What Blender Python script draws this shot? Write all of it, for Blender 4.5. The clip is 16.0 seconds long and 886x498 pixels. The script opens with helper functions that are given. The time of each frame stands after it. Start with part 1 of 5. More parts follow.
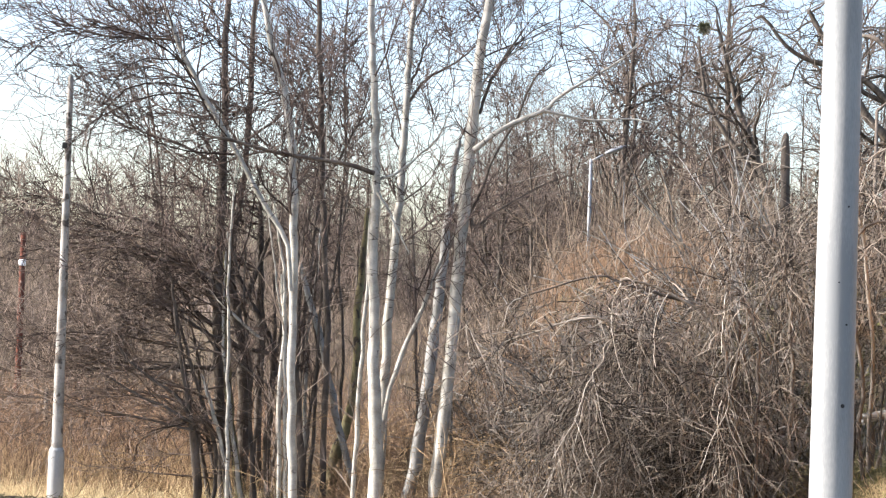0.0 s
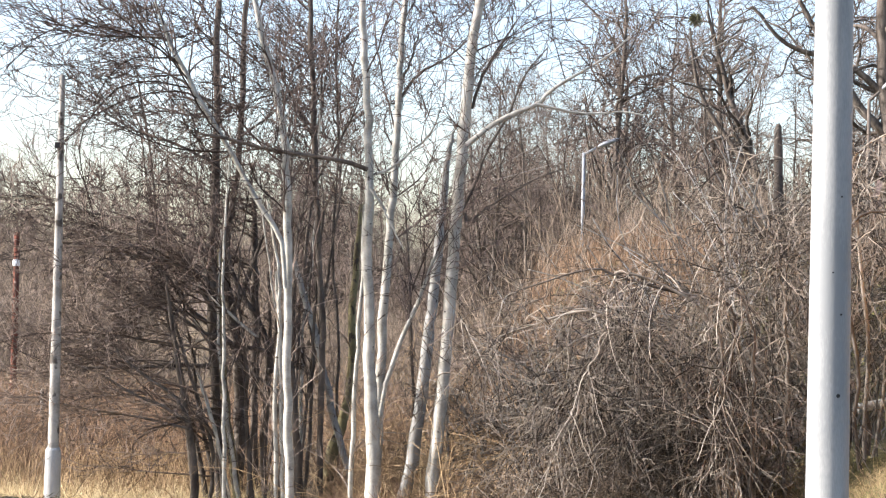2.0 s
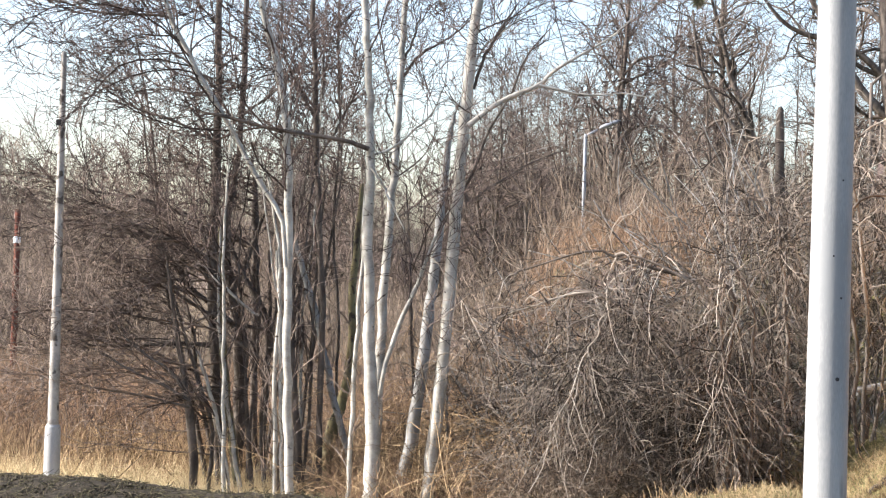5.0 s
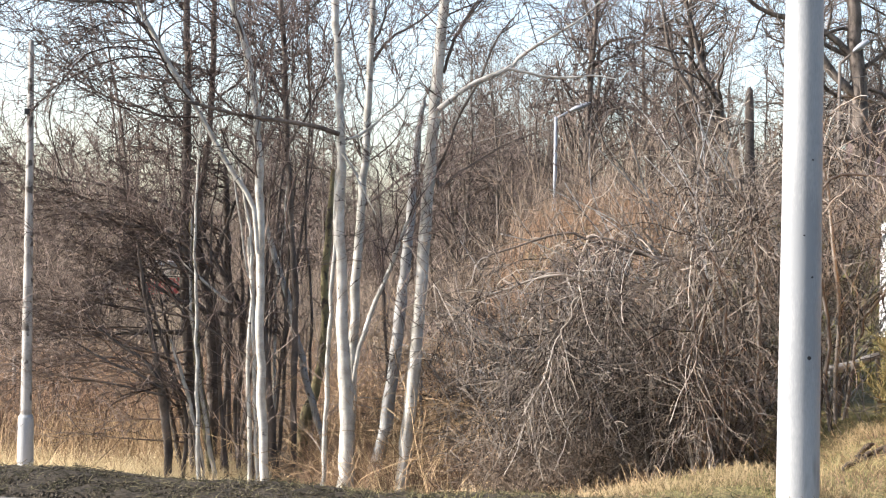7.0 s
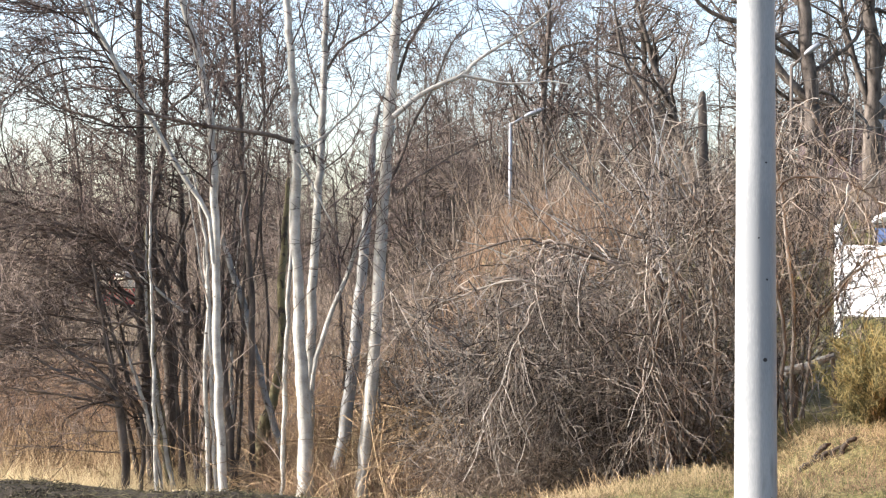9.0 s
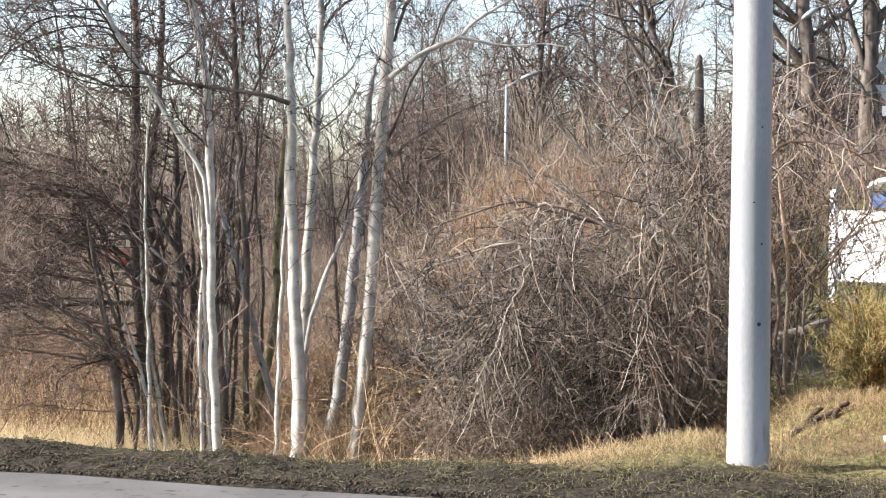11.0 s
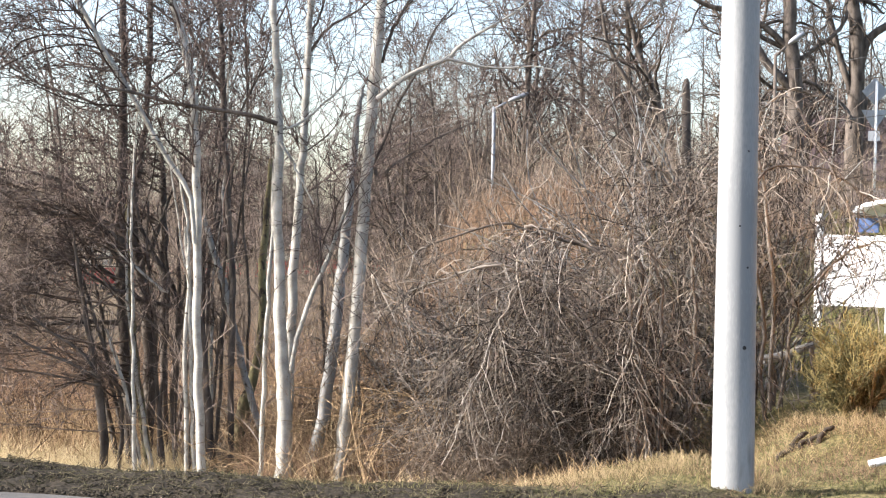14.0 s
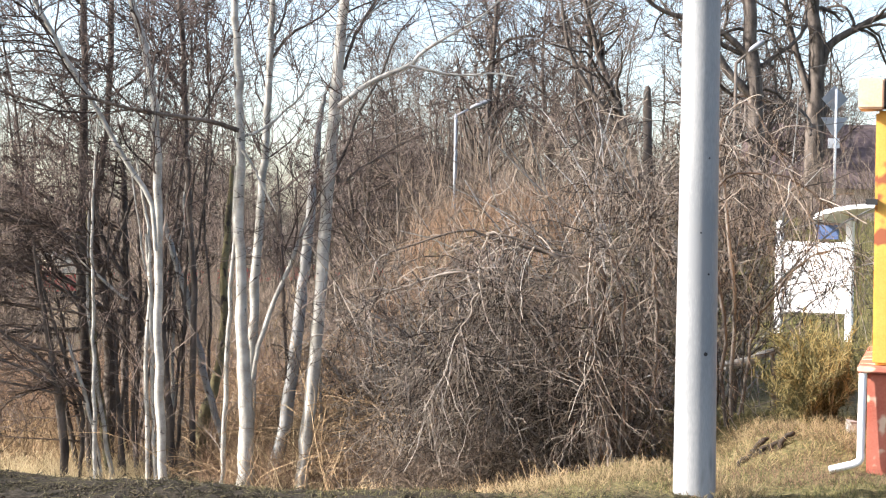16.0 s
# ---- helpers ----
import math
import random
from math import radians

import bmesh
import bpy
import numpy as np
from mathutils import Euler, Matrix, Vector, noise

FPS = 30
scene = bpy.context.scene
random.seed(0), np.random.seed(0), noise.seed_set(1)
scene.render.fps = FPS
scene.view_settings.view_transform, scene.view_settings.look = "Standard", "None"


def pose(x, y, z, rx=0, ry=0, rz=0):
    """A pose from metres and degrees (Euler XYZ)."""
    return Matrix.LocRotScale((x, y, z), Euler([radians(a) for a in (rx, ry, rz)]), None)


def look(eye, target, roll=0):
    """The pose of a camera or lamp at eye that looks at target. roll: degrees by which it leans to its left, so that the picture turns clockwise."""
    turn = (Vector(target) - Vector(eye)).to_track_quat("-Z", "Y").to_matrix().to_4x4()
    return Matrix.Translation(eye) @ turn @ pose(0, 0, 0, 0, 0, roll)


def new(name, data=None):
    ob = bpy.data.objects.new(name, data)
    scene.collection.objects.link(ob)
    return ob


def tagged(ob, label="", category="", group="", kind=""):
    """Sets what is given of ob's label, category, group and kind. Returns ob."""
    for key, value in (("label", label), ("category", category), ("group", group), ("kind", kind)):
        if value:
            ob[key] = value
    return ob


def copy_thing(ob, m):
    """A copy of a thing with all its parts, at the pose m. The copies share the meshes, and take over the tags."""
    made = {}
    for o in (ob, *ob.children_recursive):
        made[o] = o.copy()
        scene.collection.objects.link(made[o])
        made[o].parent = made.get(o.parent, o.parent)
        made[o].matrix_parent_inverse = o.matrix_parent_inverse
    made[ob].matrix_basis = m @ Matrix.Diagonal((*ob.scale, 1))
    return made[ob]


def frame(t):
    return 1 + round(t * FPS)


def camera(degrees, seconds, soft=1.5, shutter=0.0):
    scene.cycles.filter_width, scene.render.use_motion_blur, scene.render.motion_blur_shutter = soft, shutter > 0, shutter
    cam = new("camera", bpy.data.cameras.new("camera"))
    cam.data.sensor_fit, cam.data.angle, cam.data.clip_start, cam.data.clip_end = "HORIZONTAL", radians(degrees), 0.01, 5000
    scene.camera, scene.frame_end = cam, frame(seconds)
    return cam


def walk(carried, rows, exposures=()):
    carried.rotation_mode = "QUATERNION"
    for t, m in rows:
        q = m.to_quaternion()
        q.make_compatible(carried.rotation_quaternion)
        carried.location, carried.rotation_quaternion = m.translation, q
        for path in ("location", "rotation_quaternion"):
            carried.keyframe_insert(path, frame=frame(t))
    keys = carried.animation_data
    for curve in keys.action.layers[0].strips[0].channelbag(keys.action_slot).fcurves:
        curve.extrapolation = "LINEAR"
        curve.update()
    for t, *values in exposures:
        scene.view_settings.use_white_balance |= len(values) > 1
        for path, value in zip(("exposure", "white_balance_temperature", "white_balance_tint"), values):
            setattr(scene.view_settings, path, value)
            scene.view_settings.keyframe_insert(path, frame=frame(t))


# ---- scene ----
cam = camera(30.0, 16.0, soft=1.2)
walk(cam, [
    (0, pose(0, 0, 1.6, 91.371, -1.873, 1.136)), (0.5, pose(0, 0, 1.6, 91.129, -1.543, 1.244)),
    (1, pose(0, 0, 1.6, 91.192, -1.553, 0.996)), (1.5, pose(0, 0, 1.6, 91.080, -1.136, 1.163)),
    (2, pose(0, 0, 1.6, 91.203, -1.146, 0.950)), (2.5, pose(0, 0, 1.6, 91.491, -1.297, 0.942)),
    (3, pose(0, 0, 1.6, 91.353, -1.358, 1.001)), (3.5, pose(0, 0, 1.6, 91.011, -1.527, 0.923)),
    (3.7, pose(0, 0, 1.6, 91.127, -1.582, 0.955)), (5.8, pose(0, 0, 1.6, 90.139, -1.646, 0.927)),
    (6, pose(0, 0, 1.6, 90.103, -1.643, 0.630)), (6.5, pose(0, 0, 1.6, 89.947, -1.091, 0.138)),
    (7, pose(0, 0, 1.6, 90.000, -0.850, 0.000)), (7.5, pose(0, 0, 1.6, 90.111, -0.901, -0.265)),
    (8, pose(0, 0, 1.6, 90.200, -0.976, -0.521)), (8.5, pose(0, 0, 1.6, 90.216, -0.681, -0.771)),
    (9, pose(0, 0, 1.6, 90.250, -0.084, -1.513)), (9.5, pose(0, 0, 1.6, 89.784, 0.003, -1.452)),
    (9.7, pose(0, 0, 1.6, 89.305, -0.060, -1.558)), (11.8, pose(0, 0, 1.6, 88.922, -0.754, -1.727)),
    (12, pose(0, 0, 1.6, 89.073, -0.814, -1.782)), (12.5, pose(0, 0, 1.6, 89.238, -0.878, -1.753)),
    (13, pose(0, 0, 1.6, 89.479, -1.072, -1.897)), (13.5, pose(0, 0, 1.6, 89.611, -1.122, -2.077)),
    (14, pose(0, 0, 1.6, 89.689, -0.937, -2.148)), (14.5, pose(0, 0, 1.6, 89.825, -0.890, -2.408)),
    (15, pose(0, 0, 1.6, 89.769, -0.876, -2.642)), (15.5, pose(0, 0, 1.6, 89.826, -0.754, -2.951)),
    (16, pose(0, 0, 1.6, 89.950, -0.900, -3.459)),
], exposures=[(0, 1.62, 6500, 13), (16, 1.62, 6500, 13)])

# ---- light ----
SUN_EL, SUN_AZ = 31.0, -92.0          # low spring sun from the side
world = bpy.data.worlds.new("world")
scene.world = world
world.use_nodes = True
_n = world.node_tree.nodes
_sky = _n.new("ShaderNodeTexSky")
_sky.sky_type = "NISHITA"
_sky.sun_disc = False
_sky.sun_elevation, _sky.sun_rotation = radians(SUN_EL), radians(SUN_AZ)
_sky.air_density, _sky.dust_density, _sky.ozone_density = 1.0, 2.2, 1.0
_n["Background"].inputs["Strength"].default_value = 0.13
world.node_tree.links.new(_sky.outputs[0], _n["Background"].inputs["Color"])
sun_data = bpy.data.lights.new("sun", "SUN")
sun_data.energy, sun_data.angle, sun_data.color = 5.0, radians(0.5), (1.0, 0.97, 0.93)
sun_lamp = new("sun", sun_data)
_e, _a = radians(SUN_EL), radians(SUN_AZ)
sun_lamp.matrix_world = look((30 * math.sin(_a) * math.cos(_e), 30 * math.cos(_a) * math.cos(_e) + 15, 30 * math.sin(_e)), (0, 15, 0))


# ---- materials ----
def rgb(c):
    return (*c, 1.0)


def material(name, low, high, scale=8.0, rough=0.85, bump=0.3, stretch=(1, 1, 1), spot=None, spot_scale=20.0, spot_at=0.62, metal=0.0, vary=0.25, fine=60.0):
    """Two noises mix two colours, a third lays spots; pieces vary by island or object."""
    m = bpy.data.materials.new(name)
    m.use_nodes = True
    nt = m.node_tree
    b = nt.nodes["Principled BSDF"]
    tc = nt.nodes.new("ShaderNodeTexCoord")
    mp = nt.nodes.new("ShaderNodeMapping")
    mp.inputs["Scale"].default_value = stretch
    nt.links.new(tc.outputs["Object"], mp.inputs["Vector"])
    n1 = nt.nodes.new("ShaderNodeTexNoise")
    n1.inputs["Scale"].default_value, n1.inputs["Detail"].default_value = scale, 6
    n2 = nt.nodes.new("ShaderNodeTexNoise")
    n2.inputs["Scale"].default_value, n2.inputs["Detail"].default_value = fine, 3
    for n in (n1, n2):
        nt.links.new(mp.outputs[0], n.inputs["Vector"])
    ramp = nt.nodes.new("ShaderNodeValToRGB")
    ramp.color_ramp.elements[0].position, ramp.color_ramp.elements[1].position = 0.32, 0.68
    ramp.color_ramp.elements[0].color, ramp.color_ramp.elements[1].color = rgb(low), rgb(high)
    add = nt.nodes.new("ShaderNodeMath")
    add.operation = "MULTIPLY_ADD"
    add.inputs[1].default_value, add.inputs[2].default_value = 0.35, -0.175
    nt.links.new(n2.outputs["Fac"], add.inputs[0])
    s = nt.nodes.new("ShaderNodeMath")
    nt.links.new(n1.outputs["Fac"], s.inputs[0])
    nt.links.new(add.outputs[0], s.inputs[1])
    geo = nt.nodes.new("ShaderNodeNewGeometry")
    v = nt.nodes.new("ShaderNodeMath")
    v.operation = "MULTIPLY_ADD"
    v.inputs[1].default_value, v.inputs[2].default_value = vary, -vary / 2
    nt.links.new(geo.outputs["Random Per Island"], v.inputs[0])
    s2 = nt.nodes.new("ShaderNodeMath")
    nt.links.new(s.outputs[0], s2.inputs[0])
    nt.links.new(v.outputs[0], s2.inputs[1])
    nt.links.new(s2.outputs[0], ramp.inputs["Fac"])
    out = ramp.outputs["Color"]
    if spot:
        n3 = nt.nodes.new("ShaderNodeTexNoise")
        n3.inputs["Scale"].default_value, n3.inputs["Detail"].default_value = spot_scale, 2
        nt.links.new(mp.outputs[0], n3.inputs["Vector"])
        r3 = nt.nodes.new("ShaderNodeValToRGB")
        r3.color_ramp.elements[0].position, r3.color_ramp.elements[1].position = spot_at, spot_at + 0.06
        nt.links.new(n3.outputs["Fac"], r3.inputs["Fac"])
        mx = nt.nodes.new("ShaderNodeMix")
        mx.data_type = "RGBA"
        nt.links.new(r3.outputs["Color"], mx.inputs["Factor"])
        nt.links.new(out, mx.inputs["A"])
        mx.inputs["B"].default_value = rgb(spot)
        out = mx.outputs["Result"]
    nt.links.new(out, b.inputs["Base Color"])
    b.inputs["Roughness"].default_value, b.inputs["Metallic"].default_value = rough, metal
    b.inputs["Specular IOR Level"].default_value = 0.5 if rough < 0.7 else 0.15
    if bump:
        bp = nt.nodes.new("ShaderNodeBump")
        bp.inputs["Strength"].default_value, bp.inputs["Distance"].default_value = bump, 0.01
        nt.links.new(s.outputs[0], bp.inputs["Height"])
        nt.links.new(bp.outputs[0], b.inputs["Normal"])
    return m


BARK_PALE = material("bark_pale", (0.23, 0.217, 0.185), (0.46, 0.44, 0.39), 6, 0.8, 0.5, (1, 1, 1.3), (0.06, 0.05, 0.045), 15, 0.69)
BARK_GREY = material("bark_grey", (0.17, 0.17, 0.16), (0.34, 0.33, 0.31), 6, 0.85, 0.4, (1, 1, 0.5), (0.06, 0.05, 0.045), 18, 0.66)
BARK_DARK = material("bark_dark", (0.04, 0.033, 0.028), (0.14, 0.117, 0.098), 7, 0.9, 0.6, (1, 1, 0.4))
BARK_MOSS = material("bark_moss", (0.09, 0.075, 0.05), (0.24, 0.21, 0.11), 5, 0.9, 0.6, (1, 1, 0.5), (0.06, 0.05, 0.04), 14, 0.6)
TWIG_DARK = material("twig_dark", (0.072, 0.056, 0.046), (0.26, 0.205, 0.17), 3, 0.85, 0, vary=0.7)
TWIG_ALDER = material("twig_alder", (0.04, 0.03, 0.026), (0.13, 0.098, 0.085), 3, 0.85, 0, vary=0.7)
LAMP_GREY = material("lamp_grey", (0.15, 0.16, 0.175), (0.23, 0.24, 0.255), 4, 0.5, 0.03)
TWIG_BROWN = material("twig_brown", (0.062, 0.048, 0.037), (0.195, 0.152, 0.115), 1.5, 0.85, 0, vary=0.7)
TWIG_BUSH = material("twig_bush", (0.033, 0.027, 0.022), (0.25, 0.212, 0.175), 1.2, 0.8, 0, vary=0.9)
TWIG_WOOD = material("twig_wood", (0.055, 0.042, 0.036), (0.19, 0.15, 0.125), 1.0, 0.9, 0, vary=0.7)
# Paler version of the bush twigs; sunlight on the whips is in the colour.
WHIP = material("sunlit_whip", (0.13, 0.11, 0.09), (0.36, 0.32, 0.27), 2.0, 0.7, 0, vary=0.9)
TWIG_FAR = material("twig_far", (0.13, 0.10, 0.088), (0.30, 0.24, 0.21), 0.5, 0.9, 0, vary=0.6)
REED = material("reed", (0.075, 0.047, 0.030), (0.23, 0.152, 0.098), 0.8, 0.8, 0, vary=0.8)
STRAW = material("straw", (0.36, 0.27, 0.145), (0.66, 0.54, 0.33), 1.0, 0.75, 0, vary=0.7)
BANK = material("bank_grass", (0.11, 0.082, 0.042), (0.34, 0.26, 0.145), 1.0, 0.8, 0, vary=0.9)
DRY = material("dry_stalks", (0.17, 0.115, 0.065), (0.42, 0.30, 0.175), 0.9, 0.8, 0, vary=0.9)
VERGE = material("verge_blades", (0.028, 0.026, 0.013), (0.105, 0.09, 0.05), 1.5, 0.8, 0, vary=0.9)
ROOT = material("root", (0.02, 0.016, 0.012), (0.07, 0.055, 0.042), 9, 0.95, 0.8)
GRASS = material("grass", (0.07, 0.075, 0.028), (0.21, 0.185, 0.08), 1.5, 0.75, 0, vary=0.9)
SOIL = material("soil", (0.016, 0.013, 0.009), (0.06, 0.049, 0.035), 6, 0.95, 1.0, spot=(0.13, 0.105, 0.075), spot_scale=30, spot_at=0.64)
ASPHALT = material("asphalt", (0.075, 0.07, 0.065), (0.135, 0.128, 0.118), 1.2, 0.9, 0.5, spot=(0.05, 0.045, 0.038), spot_scale=9, spot_at=0.62, fine=160)
CONCRETE = material("concrete", (0.21, 0.218, 0.22), (0.345, 0.345, 0.335), 4, 0.8, 0.25, (1, 1, 0.2), (0.19, 0.19, 0.185), 6, 0.62, fine=120)
# The dark spots paint the twig shadows that mottle the old pole.
CONCRETE_DAPPLED = material("concrete_dappled", (0.12, 0.11, 0.095), (0.36, 0.34, 0.31), 7, 0.85, 0.4, (1, 1, 0.8), (0.09, 0.08, 0.07), 12, 0.58)
RUST = material("rust", (0.04, 0.018, 0.013), (0.13, 0.05, 0.034), 8, 0.9, 0.4, spot=(0.3, 0.21, 0.17), spot_scale=9, spot_at=0.68)
DARK = material("dark_gap", (0.02, 0.02, 0.02), (0.04, 0.04, 0.04), 10, 0.8, 0)
GALV = material("galvanised", (0.42, 0.44, 0.46), (0.62, 0.64, 0.66), 5, 0.5, 0.1, metal=0.3)
WHITE = material("white_paint", (0.74, 0.74, 0.73), (0.84, 0.84, 0.83), 3, 0.5, 0.05, spot=(0.6, 0.59, 0.56), spot_scale=4, spot_at=0.7)
GREY_BACK = material("grey_back", (0.20, 0.22, 0.24), (0.30, 0.32, 0.34), 3, 0.6, 0.05)
BLUE = material("blue_panel", (0.03, 0.06, 0.15), (0.055, 0.10, 0.22), 4, 0.5, 0.05)
YELLOW = material("yellow_paint", (0.50, 0.25, 0.05), (0.66, 0.38, 0.09), 2, 0.7, 0.2, spot=(0.30, 0.10, 0.05), spot_scale=5, spot_at=0.58)
ORANGE = material("orange_paint", (0.58, 0.34, 0.20), (0.74, 0.50, 0.34), 3, 0.7, 0.2)
RED_PAINT = material("red_paint", (0.32, 0.085, 0.055), (0.46, 0.16, 0.11), 3, 0.8, 0.3, spot=(0.62, 0.46, 0.34), spot_scale=6, spot_at=0.57)
TRAIN_RED = material("train_red", (0.42, 0.035, 0.035), (0.56, 0.06, 0.05), 1.5, 0.45, 0.02)
TRAIN_CREAM = material("train_cream", (0.60, 0.50, 0.36), (0.72, 0.62, 0.46), 1.5, 0.5, 0.02)
TRAIN_ROOF = material("train_roof", (0.24, 0.23, 0.22), (0.36, 0.35, 0.33), 1.0, 0.7, 0.05)
THUJA = material("thuja", (0.08, 0.074, 0.03), (0.27, 0.22, 0.095), 2.5, 0.7, 0, vary=0.8)
ROOF = material("roof_tiles", (0.08, 0.058, 0.058), (0.14, 0.105, 0.10), 2, 0.85, 0.3)
PLASTER = material("plaster", (0.42, 0.36, 0.32), (0.55, 0.48, 0.43), 1.5, 0.9, 0.2)
CABLE = material("cable", (0.07, 0.066, 0.06), (0.13, 0.12, 0.11), 5, 0.6, 0)
MISTLETOE = material("mistletoe", (0.06, 0.064, 0.036), (0.13, 0.13, 0.075), 3, 0.8, 0)
GLASS = material("train_glass", (0.03, 0.035, 0.04), (0.06, 0.065, 0.07), 2, 0.12, 0)
rng = np.random.default_rng(7)


# ---- builders ----
def part(name, bm, mat, parent=None, label="", smooth=True):
    """Links a bmesh, or (verts, quads), as one mesh object under a thing or part."""
    me = bpy.data.meshes.new(name)
    if isinstance(bm, tuple):
        fill_mesh(me, *bm)
        if smooth:
            me.polygons.foreach_set("use_smooth", np.ones(len(me.polygons), dtype=bool))
    else:
        bm.to_mesh(me)
        bm.free()
        for p in me.polygons:
            p.use_smooth = False
    me.materials.append(mat)
    ob = new(name, me)
    if parent:
        ob.parent = parent
    if label:
        ob["label"] = label
    return ob


def thing(name, label, category, at=(0, 0, 0), group="", kind=""):
    e = new(name)
    e.location = at
    return tagged(e, label, category, group, kind)


def fill_mesh(me, verts, faces):
    n, k = faces.shape
    me.vertices.add(len(verts))
    me.vertices.foreach_set("co", np.asarray(verts, dtype=np.float32).ravel())
    me.loops.add(n * k)
    me.loops.foreach_set("vertex_index", faces.astype(np.int32).ravel())
    me.polygons.add(n)
    me.polygons.foreach_set("loop_start", np.arange(0, n * k, k, dtype=np.int32))
    me.update(calc_edges=True)
    me.validate()


def tubes(p, r, sides=3):
    """Tapered tubes along many lines at once: p (n, k, 3), r (n, k)."""
    n, k, _ = p.shape
    t = np.gradient(p, axis=1)
    t /= np.linalg.norm(t, axis=2, keepdims=True) + 1e-9
    up = np.where(np.abs(t[:, :, 1:2]) < 0.9, np.array([0.0, 1.0, 0.0]), np.array([1.0, 0.0, 0.0]))
    a = np.cross(t, up)
    a /= np.linalg.norm(a, axis=2, keepdims=True) + 1e-9
    b = np.cross(t, a)
    ang = np.arange(sides) * 2 * np.pi / sides
    ring = a[:, :, None] * np.cos(ang)[:, None] + b[:, :, None] * np.sin(ang)[:, None]
    v = (p[:, :, None] + ring * r[:, :, None, None]).reshape(-1, 3)
    base = (np.arange(n)[:, None, None] * k + np.arange(k - 1)[None, :, None]) * sides
    j = np.arange(sides)[None, None]
    j2 = (j + 1) % sides
    f = np.stack([base + j, base + j2, base + sides + j2, base + sides + j], axis=3).reshape(-1, 4)
    return v, f


def smooth_line(pts, count, wobble=0.0):
    """A Catmull-Rom line through (x, y, z, r) points."""
    q = np.array(pts, dtype=float)
    q = np.vstack([2 * q[0] - q[1], q, 2 * q[-1] - q[-2]])
    s = np.linspace(0, len(q) - 3 - 1e-6, count)
    i = s.astype(int)
    u = (s - i)[:, None]
    a, b, c, d = q[i], q[i + 1], q[i + 2], q[i + 3]
    out = 0.5 * (2 * b + (c - a) * u + (2 * a - 5 * b + 4 * c - d) * u ** 2 + (3 * b - a - 3 * c + d) * u ** 3)
    out[:, 3] = np.maximum(out[:, 3], 0.002)
    if wobble:
        out[1:-1, :2] += rng.normal(0, wobble, (count - 2, 2))
        out[:, 3] *= 1 + rng.normal(0, 0.03, count)
    return out


def unit(v):
    return v / (np.linalg.norm(v, axis=-1, keepdims=True) + 1e-9)


def sprouts(p, r, count, length, along=(0.2, 1.0), forward=0.6, spread=0.8, bias=(0, 0, 0.2), sag=0.1, wander=0.12, k=5, thick=0.45, cap=0.01, least=0.002):
    """Side shoots from the lines p (n, k, 3): new lines and radii."""
    n, kp, _ = p.shape
    i = rng.integers(0, n, count)
    s = rng.uniform(along[0], along[1], count) * (kp - 1) * 0.999
    j = s.astype(int)
    u = (s - j)[:, None]
    start = p[i, j] * (1 - u) + p[i, j + 1] * u
    rad = r[i, j] * (1 - u[:, 0]) + r[i, j + 1] * u[:, 0]
    way = unit(p[i, j + 1] - p[i, j])
    d = unit(way * forward + unit(rng.normal(0, 1, (count, 3))) * spread + np.array(bias))
    ln = rng.uniform(length[0], length[1], count)
    return shoots(start, d, ln, np.clip(rad * thick, least, cap), sag, wander, k, least)


def shoots(start, d, ln, rad, sag=0.1, wander=0.12, k=5, least=0.002):
    count = len(start)
    lines = np.zeros((count, k, 3))
    lines[:, 0] = start
    step = (ln / (k - 1))[:, None]
    bend = rng.normal(0, 1, (count, 3)) * wander
    for a in range(1, k):
        d = unit(d + bend * 0.5 + rng.normal(0, 1, (count, 3)) * wander + np.array([0, 0, -sag]))
        lines[:, a] = lines[:, a - 1] + d * step
    radii = rad[:, None] * np.linspace(1, 0.45, k)[None]
    return lines, np.maximum(radii, least * 0.6)


def join(*pairs):
    vs, fs, o = [], [], 0
    for v, f in pairs:
        vs.append(v)
        fs.append(f + o)
        o += len(v)
    return np.vstack(vs), np.vstack(fs)


def smooth_step(x, a, b):
    u = np.clip((x - a) / (b - a), 0, 1)
    return u * u * (3 - 2 * u)


def box(bm, x0, x1, y0, y1, z0, z1, bevel=0.0):
    r = bmesh.ops.create_cube(bm, size=1, matrix=Matrix.LocRotScale(((x0 + x1) / 2, (y0 + y1) / 2, (z0 + z1) / 2), None, (x1 - x0, y1 - y0, z1 - z0)))
    if bevel:
        es = list({e for v in r["verts"] for e in v.link_edges})
        bmesh.ops.bevel(bm, geom=es, offset=bevel, segments=2, affect="EDGES")
    return bm


def boxed(*a, bevel=0.0):
    return box(bmesh.new(), *a, bevel=bevel)


def rod(p, q, r0, r1=None, sides=12, steps=2):
    """A capped straight rod."""
    r1 = r0 if r1 is None else r1
    bm = bmesh.new()
    a, b = Vector(p), Vector(q)
    bmesh.ops.create_cone(bm, cap_ends=True, segments=sides, radius1=r0, radius2=r1, depth=(b - a).length,
                          matrix=Matrix.Translation((a + b) / 2) @ (b - a).to_track_quat("Z", "Y").to_matrix().to_4x4())
    return bm


# ---- ground ----
def road_edge(x):
    return 9.6 - 0.32 * x


